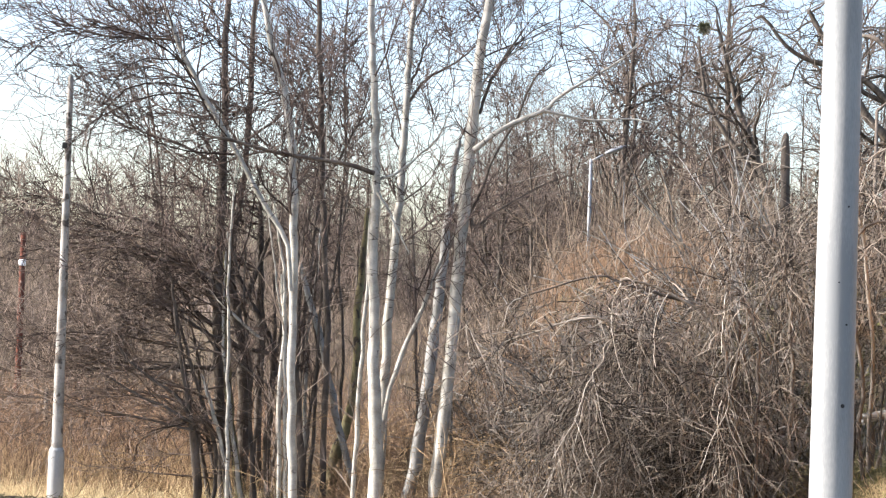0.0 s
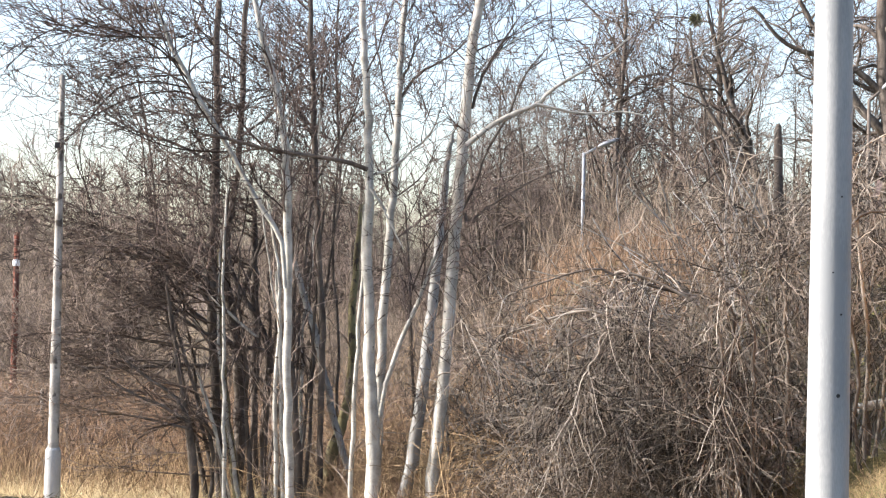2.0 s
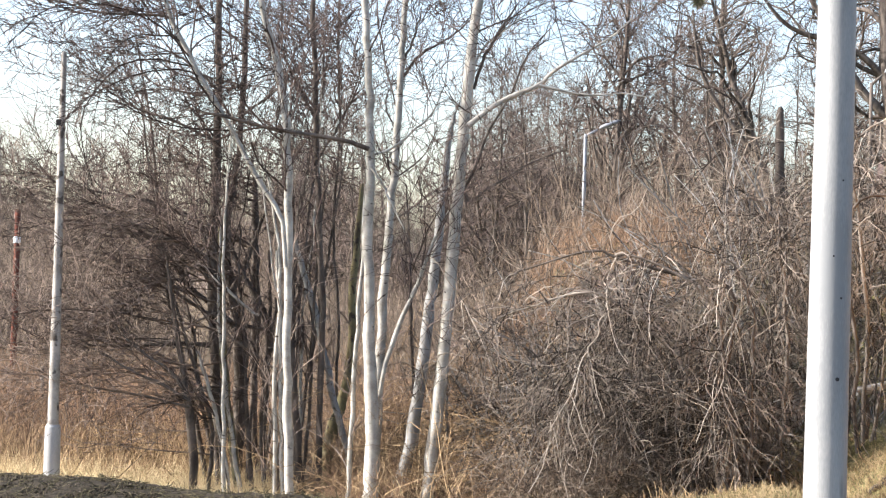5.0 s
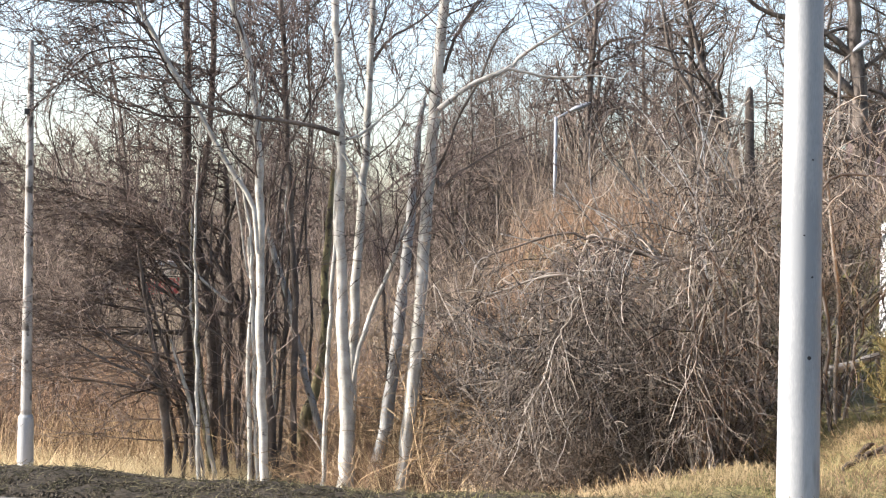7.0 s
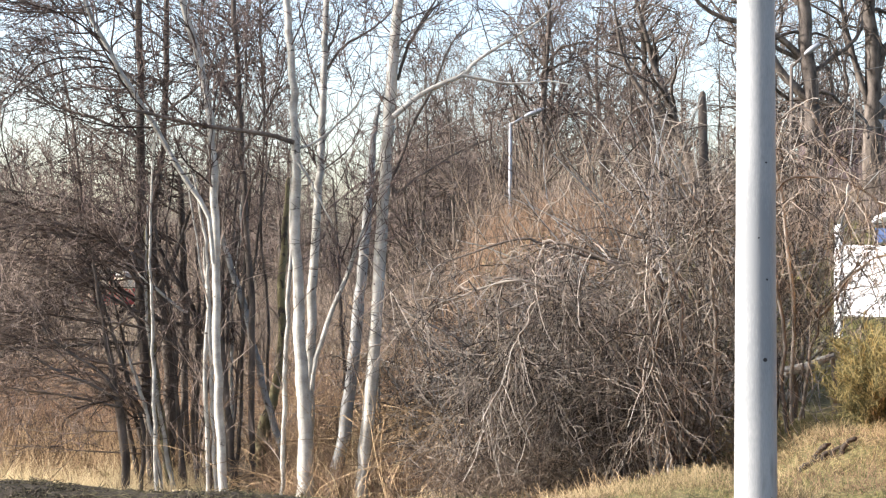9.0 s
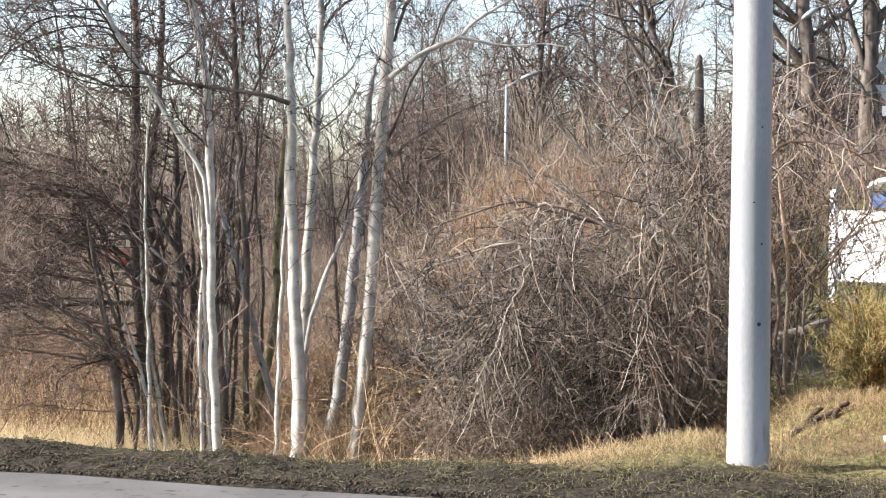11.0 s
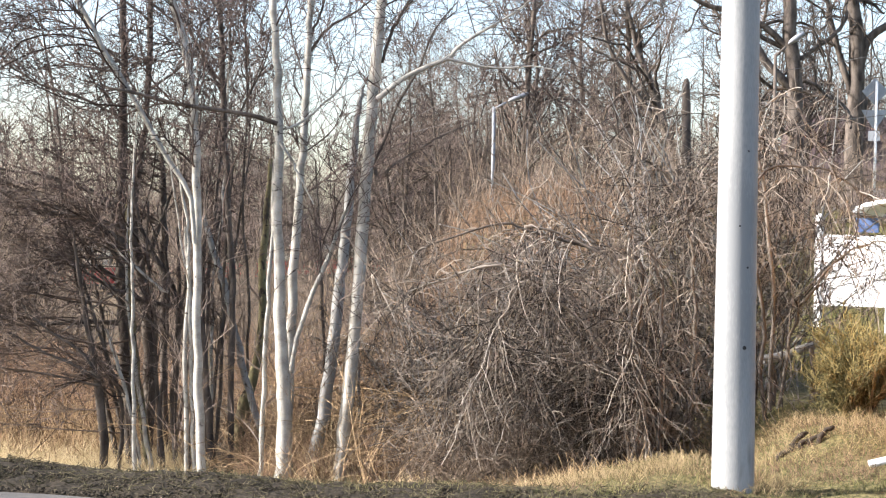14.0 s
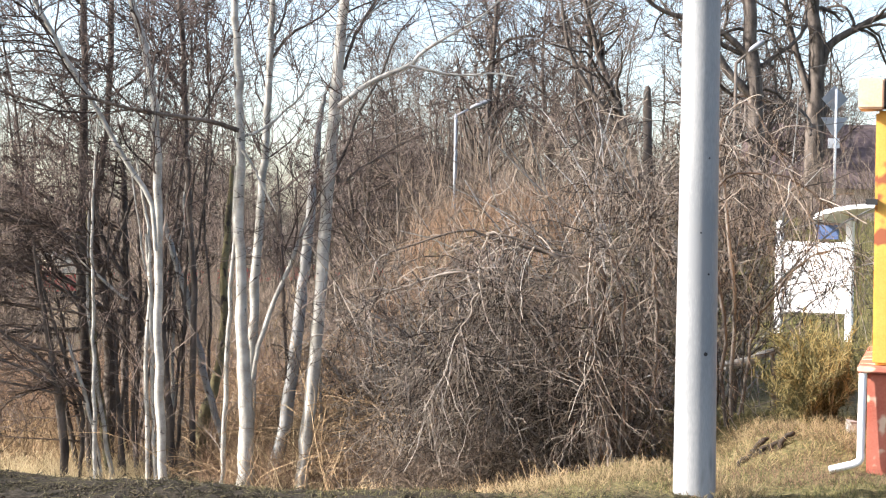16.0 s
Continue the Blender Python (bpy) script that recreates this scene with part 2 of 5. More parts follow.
def ground_z(x, y):
    x, y = np.asarray(x, float), np.asarray(y, float)
    s = y - road_edge(x)
    right = smooth_step(x - 0.05 * (y - 11), -1.2, 2.2)
    berm = 0.025 * smooth_step(s, 0.0, 0.6) * (1 - 0.5 * right)
    dip = -1.0 * smooth_step(s, 1.0, 3.2) * (1 - right)
    dip -= 0.42 * smooth_step(s, 2.7, 4.6) * right * (1 - smooth_step(x, 2.5, 3.5)) * (1 - smooth_step(y, 18, 24))
    bank = 0.16 * smooth_step(s, 2.6, 4.5) * right * smooth_step(x, 2.2, 3.4)
    far = -1.9 * smooth_step(y, 30, 110) * (1 - right)
    hill = 2.1 * smooth_step(y, 22, 42) * smooth_step(x / np.maximum(y, 1), 0.010, 0.055) * (1 - 0.7 * smooth_step(y, 45, 70))
    mound = 0.035 * smooth_step(s, 1.5, 2.1) * (1 - smooth_step(s, 2.4, 3.0)) * smooth_step(x, 0.6, 1.4) * (1 - smooth_step(x, 2.2, 2.7))
    bumps = 0.03 * np.sin(x * 3.1 + y * 1.7) * np.cos(y * 2.3 - x) * smooth_step(s, 0.1, 0.8)
    return berm + dip + bank + mound + far + hill + bumps


def build_ground():
    xs = np.concatenate([[-900, -400, -200, -120, -80], np.arange(-60, -12, 2.0), np.arange(-12, 12, 0.12), np.arange(12, 60, 2.0), [60, 80, 120, 200, 400, 900]])
    ys = np.concatenate([[-400, -150, -60, -30, -15], np.arange(-8, 7, 0.5), np.arange(7, 22, 0.12), np.arange(22, 60, 0.8), np.arange(60, 200, 5), [200, 300, 500, 900, 1600]])
    gx, gy = np.meshgrid(xs, ys)
    z = ground_z(gx, gy)
    s = gy - road_edge(gx)
    z += rng.normal(0, 0.012, z.shape) * ((s > 0.05) & (s < 4) & (np.abs(gx) < 12))
    z = np.where((s < 0.1) & (s > -5.9), -0.06, z)
    v = np.stack([gx, gy, z], 2).reshape(-1, 3)
    h, w = gx.shape
    i = (np.arange(h - 1)[:, None] * w + np.arange(w - 1)[None]).reshape(-1)
    f = np.stack([i, i + 1, i + w + 1, i + w], 1)
    ob = part("ground", (v, f), ground_material())
    tagged(ob, "dark crumbly soil verge running into dry straw and leaf litter", "ground", kind="structure")


def ground_material():
    """Soil by the road, straw and leaf litter beyond it, mixed by noise."""
    m = bpy.data.materials.new("ground_cover")
    m.use_nodes = True
    nt = m.node_tree
    b = nt.nodes["Principled BSDF"]
    tc = nt.nodes.new("ShaderNodeTexCoord")
    sep = nt.nodes.new("ShaderNodeSeparateXYZ")
    nt.links.new(tc.outputs["Object"], sep.inputs[0])
    s = nt.nodes.new("ShaderNodeMath")
    s.operation = "MULTIPLY_ADD"
    s.inputs[1].default_value = 0.32
    nt.links.new(sep.outputs[0], s.inputs[0])
    nt.links.new(sep.outputs[1], s.inputs[2])
    n = nt.nodes.new("ShaderNodeTexNoise")
    n.inputs["Scale"].default_value, n.inputs["Detail"].default_value = 4.0, 8
    nt.links.new(tc.outputs["Object"], n.inputs["Vector"])
    ad = nt.nodes.new("ShaderNodeMath")
    ad.operation = "MULTIPLY_ADD"
    ad.inputs[1].default_value = 1.2
    nt.links.new(n.outputs["Fac"], ad.inputs[0])
    nt.links.new(s.outputs[0], ad.inputs[2])
    mr = nt.nodes.new("ShaderNodeMapRange")
    mr.inputs["From Min"].default_value, mr.inputs["From Max"].default_value = 11.3, 11.9
    nt.links.new(ad.outputs[0], mr.inputs["Value"])
    fine = nt.nodes.new("ShaderNodeTexNoise")
    fine.inputs["Scale"].default_value, fine.inputs["Detail"].default_value = 28.0, 6
    nt.links.new(tc.outputs["Object"], fine.inputs["Vector"])
    ramps = []
    for lo, hi in (((0.012, 0.010, 0.007), (0.05, 0.041, 0.029)), ((0.06, 0.045, 0.028), (0.20, 0.15, 0.095))):
        r = nt.nodes.new("ShaderNodeValToRGB")
        r.color_ramp.elements[0].position, r.color_ramp.elements[1].position = 0.35, 0.66
        r.color_ramp.elements[0].color, r.color_ramp.elements[1].color = rgb(lo), rgb(hi)
        nt.links.new(fine.outputs["Fac"], r.inputs["Fac"])
        ramps.append(r)
    mx = nt.nodes.new("ShaderNodeMix")
    mx.data_type = "RGBA"
    nt.links.new(mr.outputs[0], mx.inputs["Factor"])
    nt.links.new(ramps[0].outputs["Color"], mx.inputs["A"])
    nt.links.new(ramps[1].outputs["Color"], mx.inputs["B"])
    turf = nt.nodes.new("ShaderNodeValToRGB")
    turf.color_ramp.elements[0].position, turf.color_ramp.elements[1].position = 0.35, 0.68
    turf.color_ramp.elements[0].color, turf.color_ramp.elements[1].color = rgb((0.045, 0.045, 0.018)), rgb((0.20, 0.165, 0.08))
    nt.links.new(fine.outputs["Fac"], turf.inputs["Fac"])
    sx = nt.nodes.new("ShaderNodeMath")
    sx.operation = "MULTIPLY_ADD"
    sx.inputs[1].default_value = 2.0
    nt.links.new(n.outputs["Fac"], sx.inputs[0])
    nt.links.new(sep.outputs[0], sx.inputs[2])
    mt = nt.nodes.new("ShaderNodeMapRange")
    mt.inputs["From Min"].default_value, mt.inputs["From Max"].default_value = 1.0, 2.6
    nt.links.new(sx.outputs[0], mt.inputs["Value"])
    mg = nt.nodes.new("ShaderNodeMix")
    mg.data_type = "RGBA"
    nt.links.new(mt.outputs[0], mg.inputs["Factor"])
    nt.links.new(ramps[1].outputs["Color"], mg.inputs["A"])
    nt.links.new(turf.outputs["Color"], mg.inputs["B"])
    nt.links.new(mg.outputs["Result"], mx.inputs["B"])
    nt.links.new(mx.outputs["Result"], b.inputs["Base Color"])
    b.inputs["Roughness"].default_value = 0.95
    b.inputs["Specular IOR Level"].default_value = 0.1
    bp = nt.nodes.new("ShaderNodeBump")
    bp.inputs["Strength"].default_value, bp.inputs["Distance"].default_value = 0.8, 0.02
    nt.links.new(fine.outputs["Fac"], bp.inputs["Height"])
    nt.links.new(bp.outputs[0], b.inputs["Normal"])
    return m


def build_road():
    bm = bmesh.new()
    rows = []
    for x in np.arange(-120, 121, 1.0):
        e = road_edge(x)
        j = 0.05 * math.sin(x * 2.1) + 0.04 * math.sin(x * 5.3)
        rows.append([bm.verts.new((x, y, z)) for y, z in ((e - 5.8, -0.04), (e - 5.75, 0.0), (e - 2.9, 0.05), (e - 0.1 + j, 0.0), (e + 0.02 + j, -0.06))])
    for a, b in zip(rows, rows[1:]):
        for i in range(4):
            bm.faces.new((a[i], b[i], b[i + 1], a[i + 1]))
    tagged(part("road", bm, ASPHALT), "pale worn asphalt road with a crumbling edge", "road", kind="structure")


build_ground()
build_road()


# ---- trees by the road ----
LINES, RADII = {}, {}


def tree(name, label, mat, pts):
    e = thing(name, label, "tree", (pts[0][0], pts[0][1], pts[0][2]), "clump of bare trees")
    q = smooth_line(pts, max(18, 4 * len(pts)), 0.006)
    q[:, :3] -= np.array(pts[0][:3])
    part("trunk", tubes(q[None, :, :3], q[None, :, 3], 10), mat, e)
    LINES[e], RADII[e] = [q[:, :3] + np.array(pts[0][:3])], [q[:, 3]]
    return e


def limb(e, mat, pts):
    q = smooth_line(pts, 16, 0.006)
    LINES[e].append(q[:, :3])
    RADII[e].append(q[:, 3])
    o = np.array(e.location)
    part("limb", tubes((q[:, :3] - o)[None], q[None, :, 3], 7), mat, e)


def resampled(p, r, k=12):
    s = np.linspace(0, len(p) - 1, k)
    i = np.arange(len(p))
    return np.stack([np.interp(s, i, p[:, a]) for a in range(3)], 1), np.interp(s, i, r)


def lines_of(e, which=slice(None)):
    a = [resampled(p, r) for p, r in list(zip(LINES[e], RADII[e]))[which]]
    return np.stack([x[0] for x in a]), np.stack([x[1] for x in a])


def twigs(e, mat, *levels, which=slice(None)):
    """Levels of side shoots on a tree, joined into its mass of twigs."""
    p, r = lines_of(e, which)
    o = np.array(e.location)
    made = []
    for lv in levels:
        p, r = sprouts(p, r, **lv)
        c = p.mean(axis=1)
        u, v = c[:, 0] / c[:, 1], (c[:, 2] - 1.6) / c[:, 1]
        keep = ~((u > -0.170) & (u < -0.154) & (v > -0.033) & (v < -0.010))   # keeps the camera's sight line to the train clear
        p, r = p[keep], r[keep]
        made.append(tubes(p - o, r, 3))
    tagged(part("twig_mass", join(*made), mat, e), kind="stuff")


aspen_a = tree("aspen_tree", "pale smooth-barked aspen, sunlit on one side, bare", BARK_PALE, ((-0.914, 16.10, -1.050, 0.1006), (-0.913, 16.10, -0.692, 0.0804), (-0.909, 16.10, -0.169, 0.0710), (-0.932, 16.10, 0.271, 0.0639), (-0.970, 16.10, 0.931, 0.0568), (-1.005, 16.10, 1.811, 0.0473), (-1.012, 16.10, 2.691, 0.0426), (-1.039, 16.10, 3.351, 0.0379), (-1.092, 16.10, 4.011, 0.0355), (-1.094, 16.10, 5.107, 0.0248), (-1.095, 16.10, 6.533, 0.0106)))
limb(aspen_a, BARK_DARK, ((-1.017, 16.00, 2.695, 0.0246), (-1.242, 16.00, 2.768, 0.0219), (-1.571, 16.00, 2.818, 0.0219), (-1.900, 16.00, 2.857, 0.0191), (-2.163, 16.00, 2.908, 0.0191), (-2.443, 16.00, 2.980, 0.0164), (-2.668, 16.00, 3.010, 0.0109)))
limb(aspen_a, BARK_PALE, ((-0.908, 16.20, -0.291, 0.0221), (-0.835, 16.20, 0.430, 0.0249), (-0.704, 16.20, 0.931, 0.0249), (-0.518, 16.20, 1.404, 0.0221), (-0.358, 16.20, 1.822, 0.0166), (-0.224, 16.20, 2.128, 0.0111)))
limb(aspen_a, BARK_PALE, ((-0.993, 16.00, 2.520, 0.0164), (-0.881, 16.00, 2.358, 0.0137), (-0.796, 16.00, 2.195, 0.0109), (-0.656, 16.00, 1.924, 0.0055)))
limb(aspen_a, BARK_PALE, ((-1.006, 16.10, 2.636, 0.0138), (-0.809, 16.10, 2.705, 0.0138), (-0.591, 16.10, 2.890, 0.0110), (-0.402, 16.10, 3.085, 0.0083), (-0.333, 16.10, 3.307, 0.0055)))
aspen_b = tree("aspen_tree", "pale smooth-barked aspen, sunlit on one side, bare", BARK_PALE, ((-0.916, 16.70, -1.050, 0.0736), (-0.913, 16.70, -0.748, 0.0589), (-0.903, 16.70, 0.108, 0.0540), (-0.892, 16.70, 0.907, 0.0491), (-0.861, 16.70, 1.536, 0.0442), (-0.820, 16.70, 2.221, 0.0393), (-0.784, 16.70, 2.907, 0.0368), (-0.754, 16.70, 3.535, 0.0344), (-0.745, 16.70, 4.106, 0.0319), (-0.650, 16.70, 5.206, 0.0223), (-0.526, 16.70, 6.636, 0.0096)))
limb(aspen_b, BARK_DARK, ((-0.736, 16.70, 3.479, 0.0171), (-0.568, 16.70, 3.709, 0.0143), (-0.342, 16.70, 3.855, 0.0114), (-0.144, 16.70, 4.001, 0.0086), (-0.004, 16.70, 4.174, 0.0057)))
limb(aspen_b, BARK_DARK, ((-0.738, 16.70, 3.650, 0.0143), (-0.655, 16.70, 3.822, 0.0114), (-0.574, 16.70, 4.109, 0.0086)))
# The grey bark carries this trunk's shade; the other aspens are pale.
aspen_c = tree("aspen_tree", "leaning aspen, shade put into its grey bark colour", BARK_GREY, ((-0.748, 17.10, -1.050, 0.0880), (-0.700, 17.10, -0.830, 0.0704), (-0.580, 17.10, -0.273, 0.0679), (-0.491, 17.10, 0.430, 0.0628), (-0.414, 17.10, 1.132, 0.0578), (-0.364, 17.10, 1.717, 0.0503), (-0.299, 17.10, 2.420, 0.0427), (-0.243, 17.10, 3.005, 0.0276), (-0.210, 17.10, 3.181, 0.0126)))
aspen_d = tree("aspen_tree", "pale leaning aspen with a forked top", BARK_PALE, ((-0.395, 16.10, -1.050, 0.0828), (-0.362, 16.10, -0.684, 0.0663), (-0.306, 16.10, -0.050, 0.0639), (-0.249, 16.10, 0.611, 0.0592), (-0.217, 16.10, 1.052, 0.0592), (-0.174, 16.10, 1.823, 0.0592), (-0.134, 16.10, 2.484, 0.0568), (-0.098, 16.10, 3.035, 0.0568), (-0.053, 16.10, 3.696, 0.0521), (-0.009, 16.10, 4.082, 0.0473), (0.183, 16.10, 5.175, 0.0331), (0.434, 16.10, 6.597, 0.0142)))
limb(aspen_d, BARK_PALE, ((-0.064, 16.00, 2.944, 0.0301), (0.131, 16.00, 3.111, 0.0273), (0.337, 16.00, 3.240, 0.0246), (0.608, 16.00, 3.354, 0.0219), (0.743, 16.00, 3.487, 0.0191), (1.068, 16.00, 3.700, 0.0137), (1.339, 16.00, 3.868, 0.0109), (1.501, 16.00, 4.034, 0.0082)))
limb(aspen_d, BARK_PALE, ((0.605, 15.90, 3.343, 0.0163), (0.768, 15.90, 3.312, 0.0136), (0.932, 15.90, 3.277, 0.0136), (1.149, 15.90, 3.264, 0.0109), (1.421, 15.90, 3.290, 0.0082), (1.638, 15.90, 3.260, 0.0054)))
limb(aspen_d, BARK_DARK, ((-0.121, 16.20, 2.268, 0.0138), (0.019, 16.20, 2.547, 0.0138), (0.152, 16.20, 2.937, 0.0138), (0.341, 16.20, 3.272, 0.0111), (0.501, 16.20, 3.662, 0.0083), (0.718, 16.20, 3.942, 0.0055)))
limb(aspen_d, BARK_DARK, ((-0.100, 16.10, 2.374, 0.0165), (-0.031, 16.10, 2.210, 0.0138), (0.187, 16.10, 2.379, 0.0110), (0.623, 16.10, 2.633, 0.0083), (0.951, 16.10, 2.775, 0.0055)))
limb(aspen_d, BARK_DARK, ((-0.020, 16.10, 3.311, 0.0165), (0.059, 16.10, 3.588, 0.0165), (0.219, 16.10, 3.893, 0.0138), (0.381, 16.10, 4.143, 0.0083)))
limb(aspen_d, BARK_PALE, ((-0.076, 16.10, 3.365, 0.0138), (0.057, 16.10, 3.698, 0.0110), (0.301, 16.10, 3.921, 0.0083), (0.437, 16.10, 4.033, 0.0055)))
aspen_e = tree("aspen_tree", "slim pale aspen stem with a long slanting limb", BARK_PALE, ((-1.698, 16.20, -1.050, 0.0565), (-1.716, 16.20, -0.690, 0.0452), (-1.756, 16.20, 0.140, 0.0429), (-1.784, 16.20, 0.915, 0.0405), (-1.795, 16.20, 1.690, 0.0405), (-1.816, 16.20, 2.354, 0.0405), (-1.841, 16.20, 2.907, 0.0381), (-1.932, 16.20, 3.404, 0.0357), (-2.020, 16.20, 3.735, 0.0333), (-2.119, 16.20, 4.066, 0.0310), (-2.325, 16.20, 5.124, 0.0217), (-2.594, 16.20, 6.499, 0.0093)))
limb(aspen_e, BARK_PALE, ((-1.804, 16.10, 1.524, 0.0220), (-1.849, 16.10, 1.996, 0.0248), (-2.075, 16.10, 2.340, 0.0248), (-2.397, 16.10, 2.896, 0.0248), (-2.650, 16.10, 3.300, 0.0248), (-2.876, 16.10, 3.704, 0.0248), (-3.035, 16.10, 4.009, 0.0220), (-3.144, 16.10, 4.310, 0.0110)))
alder_a = tree("alder_tree", "dark-barked slender alder in a close clump, bare", BARK_DARK, ((-1.751, 17.80, -1.050, 0.0556), (-1.764, 17.80, -0.915, 0.0445), (-1.836, 17.80, -0.125, 0.0392), (-1.908, 17.80, 0.604, 0.0340), (-1.952, 17.80, 1.090, 0.0288), (-1.928, 17.80, 1.943, 0.0235)))
alder_b = tree("alder_tree", "thin grey leaning alder stem", BARK_GREY, ((-1.133, 18.10, -1.050, 0.0432), (-1.162, 18.10, -0.948, 0.0346), (-1.358, 18.10, -0.270, 0.0372), (-1.555, 18.10, 0.470, 0.0372), (-1.700, 18.10, 1.086, 0.0372), (-1.881, 18.10, 1.640, 0.0293), (-1.948, 18.10, 1.948, 0.0160)))
alder_c = tree("alder_tree", "crooked mossy olive-brown alder trunk", BARK_MOSS, ((-1.602, 18.90, -1.001, 0.0722), (-1.559, 18.90, -0.419, 0.0667), (-1.424, 18.90, 0.035, 0.0556), (-1.341, 18.90, 0.553, 0.0500), (-1.340, 18.90, 1.328, 0.0444), (-1.287, 18.90, 2.104, 0.0333), (-1.267, 18.90, 2.492, 0.0194)))
alder_d = tree("alder_tree", "dark-barked slender alder in a close clump, bare", BARK_DARK, ((-1.583, 17.90, -1.050, 0.0427), (-1.584, 17.90, -0.926, 0.0342), (-1.591, 17.90, -0.008, 0.0342), (-1.595, 17.90, 1.093, 0.0342), (-1.649, 17.90, 1.826, 0.0316), (-1.706, 17.90, 2.743, 0.0316), (-1.750, 17.90, 3.660, 0.0316), (-1.797, 17.90, 4.333, 0.0289), (-1.786, 17.90, 5.430, 0.0203), (-1.772, 17.90, 6.857, 0.0087)))
alder_e = tree("alder_tree", "thin pale alder pole stem", BARK_PALE, ((-1.148, 16.30, -1.050, 0.0299), (-1.142, 16.30, -0.696, 0.0240), (-1.126, 16.30, 0.140, 0.0240), (-1.099, 16.30, 0.921, 0.0216), (-1.071, 16.30, 1.701, 0.0168), (-1.059, 16.30, 2.370, 0.0096)))
alder_f = tree("alder_tree", "dark-barked slender alder in a close clump, bare", BARK_DARK, ((-2.871, 17.60, -1.050, 0.0550), (-2.881, 17.60, -0.903, 0.0440), (-2.920, 17.60, -0.302, 0.0440), (-3.012, 17.60, 0.238, 0.0336), (-3.129, 17.60, 0.838, 0.0259), (-3.221, 17.60, 1.378, 0.0181), (-3.274, 17.60, 1.678, 0.0103)))
limb(alder_f, BARK_DARK, ((-2.915, 17.40, 0.076, 0.0178), (-3.215, 17.40, 0.250, 0.0178), (-3.514, 17.40, 0.364, 0.0149), (-3.934, 17.40, 0.596, 0.0089), (-4.293, 17.40, 0.710, 0.0059)))
limb(alder_f, BARK_DARK, ((-2.931, 17.50, 0.007, 0.0150), (-3.471, 17.50, 0.119, 0.0120), (-3.951, 17.50, 0.184, 0.0090), (-4.551, 17.50, 0.294, 0.0060)))
alder_g = tree("alder_tree", "dark-barked slender alder in a close clump, bare", BARK_DARK, ((-2.724, 18.50, -1.027, 0.0598), (-2.795, 18.50, -0.079, 0.0598), (-2.859, 18.50, 0.805, 0.0598), (-2.880, 18.50, 1.374, 0.0571), (-2.883, 18.50, 2.449, 0.0489), (-2.879, 18.50, 3.397, 0.0408), (-2.906, 18.50, 4.409, 0.0353), (-2.854, 18.50, 5.508, 0.0247), (-2.785, 18.50, 6.938, 0.0106)))
limb(alder_g, BARK_DARK, ((-2.847, 18.30, 1.251, 0.0250), (-3.090, 18.30, 1.623, 0.0219), (-3.406, 18.30, 1.806, 0.0156), (-3.846, 18.30, 1.987, 0.0094), (-4.159, 18.30, 2.007, 0.0063)))
limb(alder_g, BARK_DARK, ((-2.843, 18.30, 1.814, 0.0250), (-3.159, 18.30, 2.060, 0.0188), (-3.536, 18.30, 2.179, 0.0156), (-4.102, 18.30, 2.359, 0.0094)))
alder_h = tree("alder_tree", "alder stem with greenish bark, in a close clump", BARK_MOSS, ((-2.429, 17.90, -1.050, 0.0559), (-2.446, 17.90, -0.939, 0.0447), (-2.554, 17.90, -0.267, 0.0447), (-2.659, 17.90, 0.588, 0.0421), (-2.706, 17.90, 1.321, 0.0368), (-2.728, 17.90, 1.933, 0.0263)))
alder_i = tree("alder_tree", "dark-barked slender alder in a close clump, bare", BARK_DARK, ((-2.636, 19.00, -1.095, 0.0698), (-2.611, 19.00, -0.121, 0.0698), (-2.664, 19.00, 0.788, 0.0670), (-2.804, 19.00, 1.500, 0.0558), (-2.824, 19.00, 1.954, 0.0391), (-2.719, 19.00, 2.735, 0.0335), (-2.669, 19.00, 3.775, 0.0335), (-2.667, 19.00, 4.489, 0.0307), (-2.583, 19.00, 5.589, 0.0215), (-2.475, 19.00, 7.019, 0.0092)))
limb(alder_i, BARK_DARK, ((-2.622, 18.70, 0.800, 0.0383), (-2.894, 18.70, 1.052, 0.0288), (-3.217, 18.70, 1.303, 0.0224), (-3.543, 18.70, 1.746, 0.0160), (-3.800, 18.70, 1.838, 0.0096)))
limb(alder_i, BARK_DARK, ((-2.666, 18.50, 0.555, 0.0285), (-2.919, 18.50, 0.614, 0.0285), (-3.362, 18.50, 0.640, 0.0221), (-3.868, 18.50, 0.600, 0.0158), (-4.313, 18.50, 0.784, 0.0095)))
limb(alder_i, BARK_DARK, ((-2.733, 18.90, 1.178, 0.0388), (-2.546, 18.90, 1.633, 0.0323), (-2.484, 18.90, 1.828, 0.0226), (-2.360, 18.90, 2.153, 0.0129)))
alder_j = tree("alder_tree", "dark-barked slender alder in a close clump, bare", BARK_DARK, ((-2.466, 19.30, -1.135, 0.0397), (-2.500, 19.30, 0.250, 0.0454), (-2.519, 19.30, 1.503, 0.0482), (-2.544, 19.30, 2.295, 0.0340), (-2.575, 19.30, 2.624, 0.0142)))
alder_k = tree("alder_tree", "thin pale alder pole stem", BARK_PALE, ((-1.922, 16.80, -1.050, 0.0278), (-1.929, 16.80, -0.777, 0.0222), (-1.957, 16.80, 0.371, 0.0222), (-1.935, 16.80, 1.232, 0.0198), (-1.978, 16.80, 1.806, 0.0148), (-2.103, 16.80, 2.493, 0.0099)))
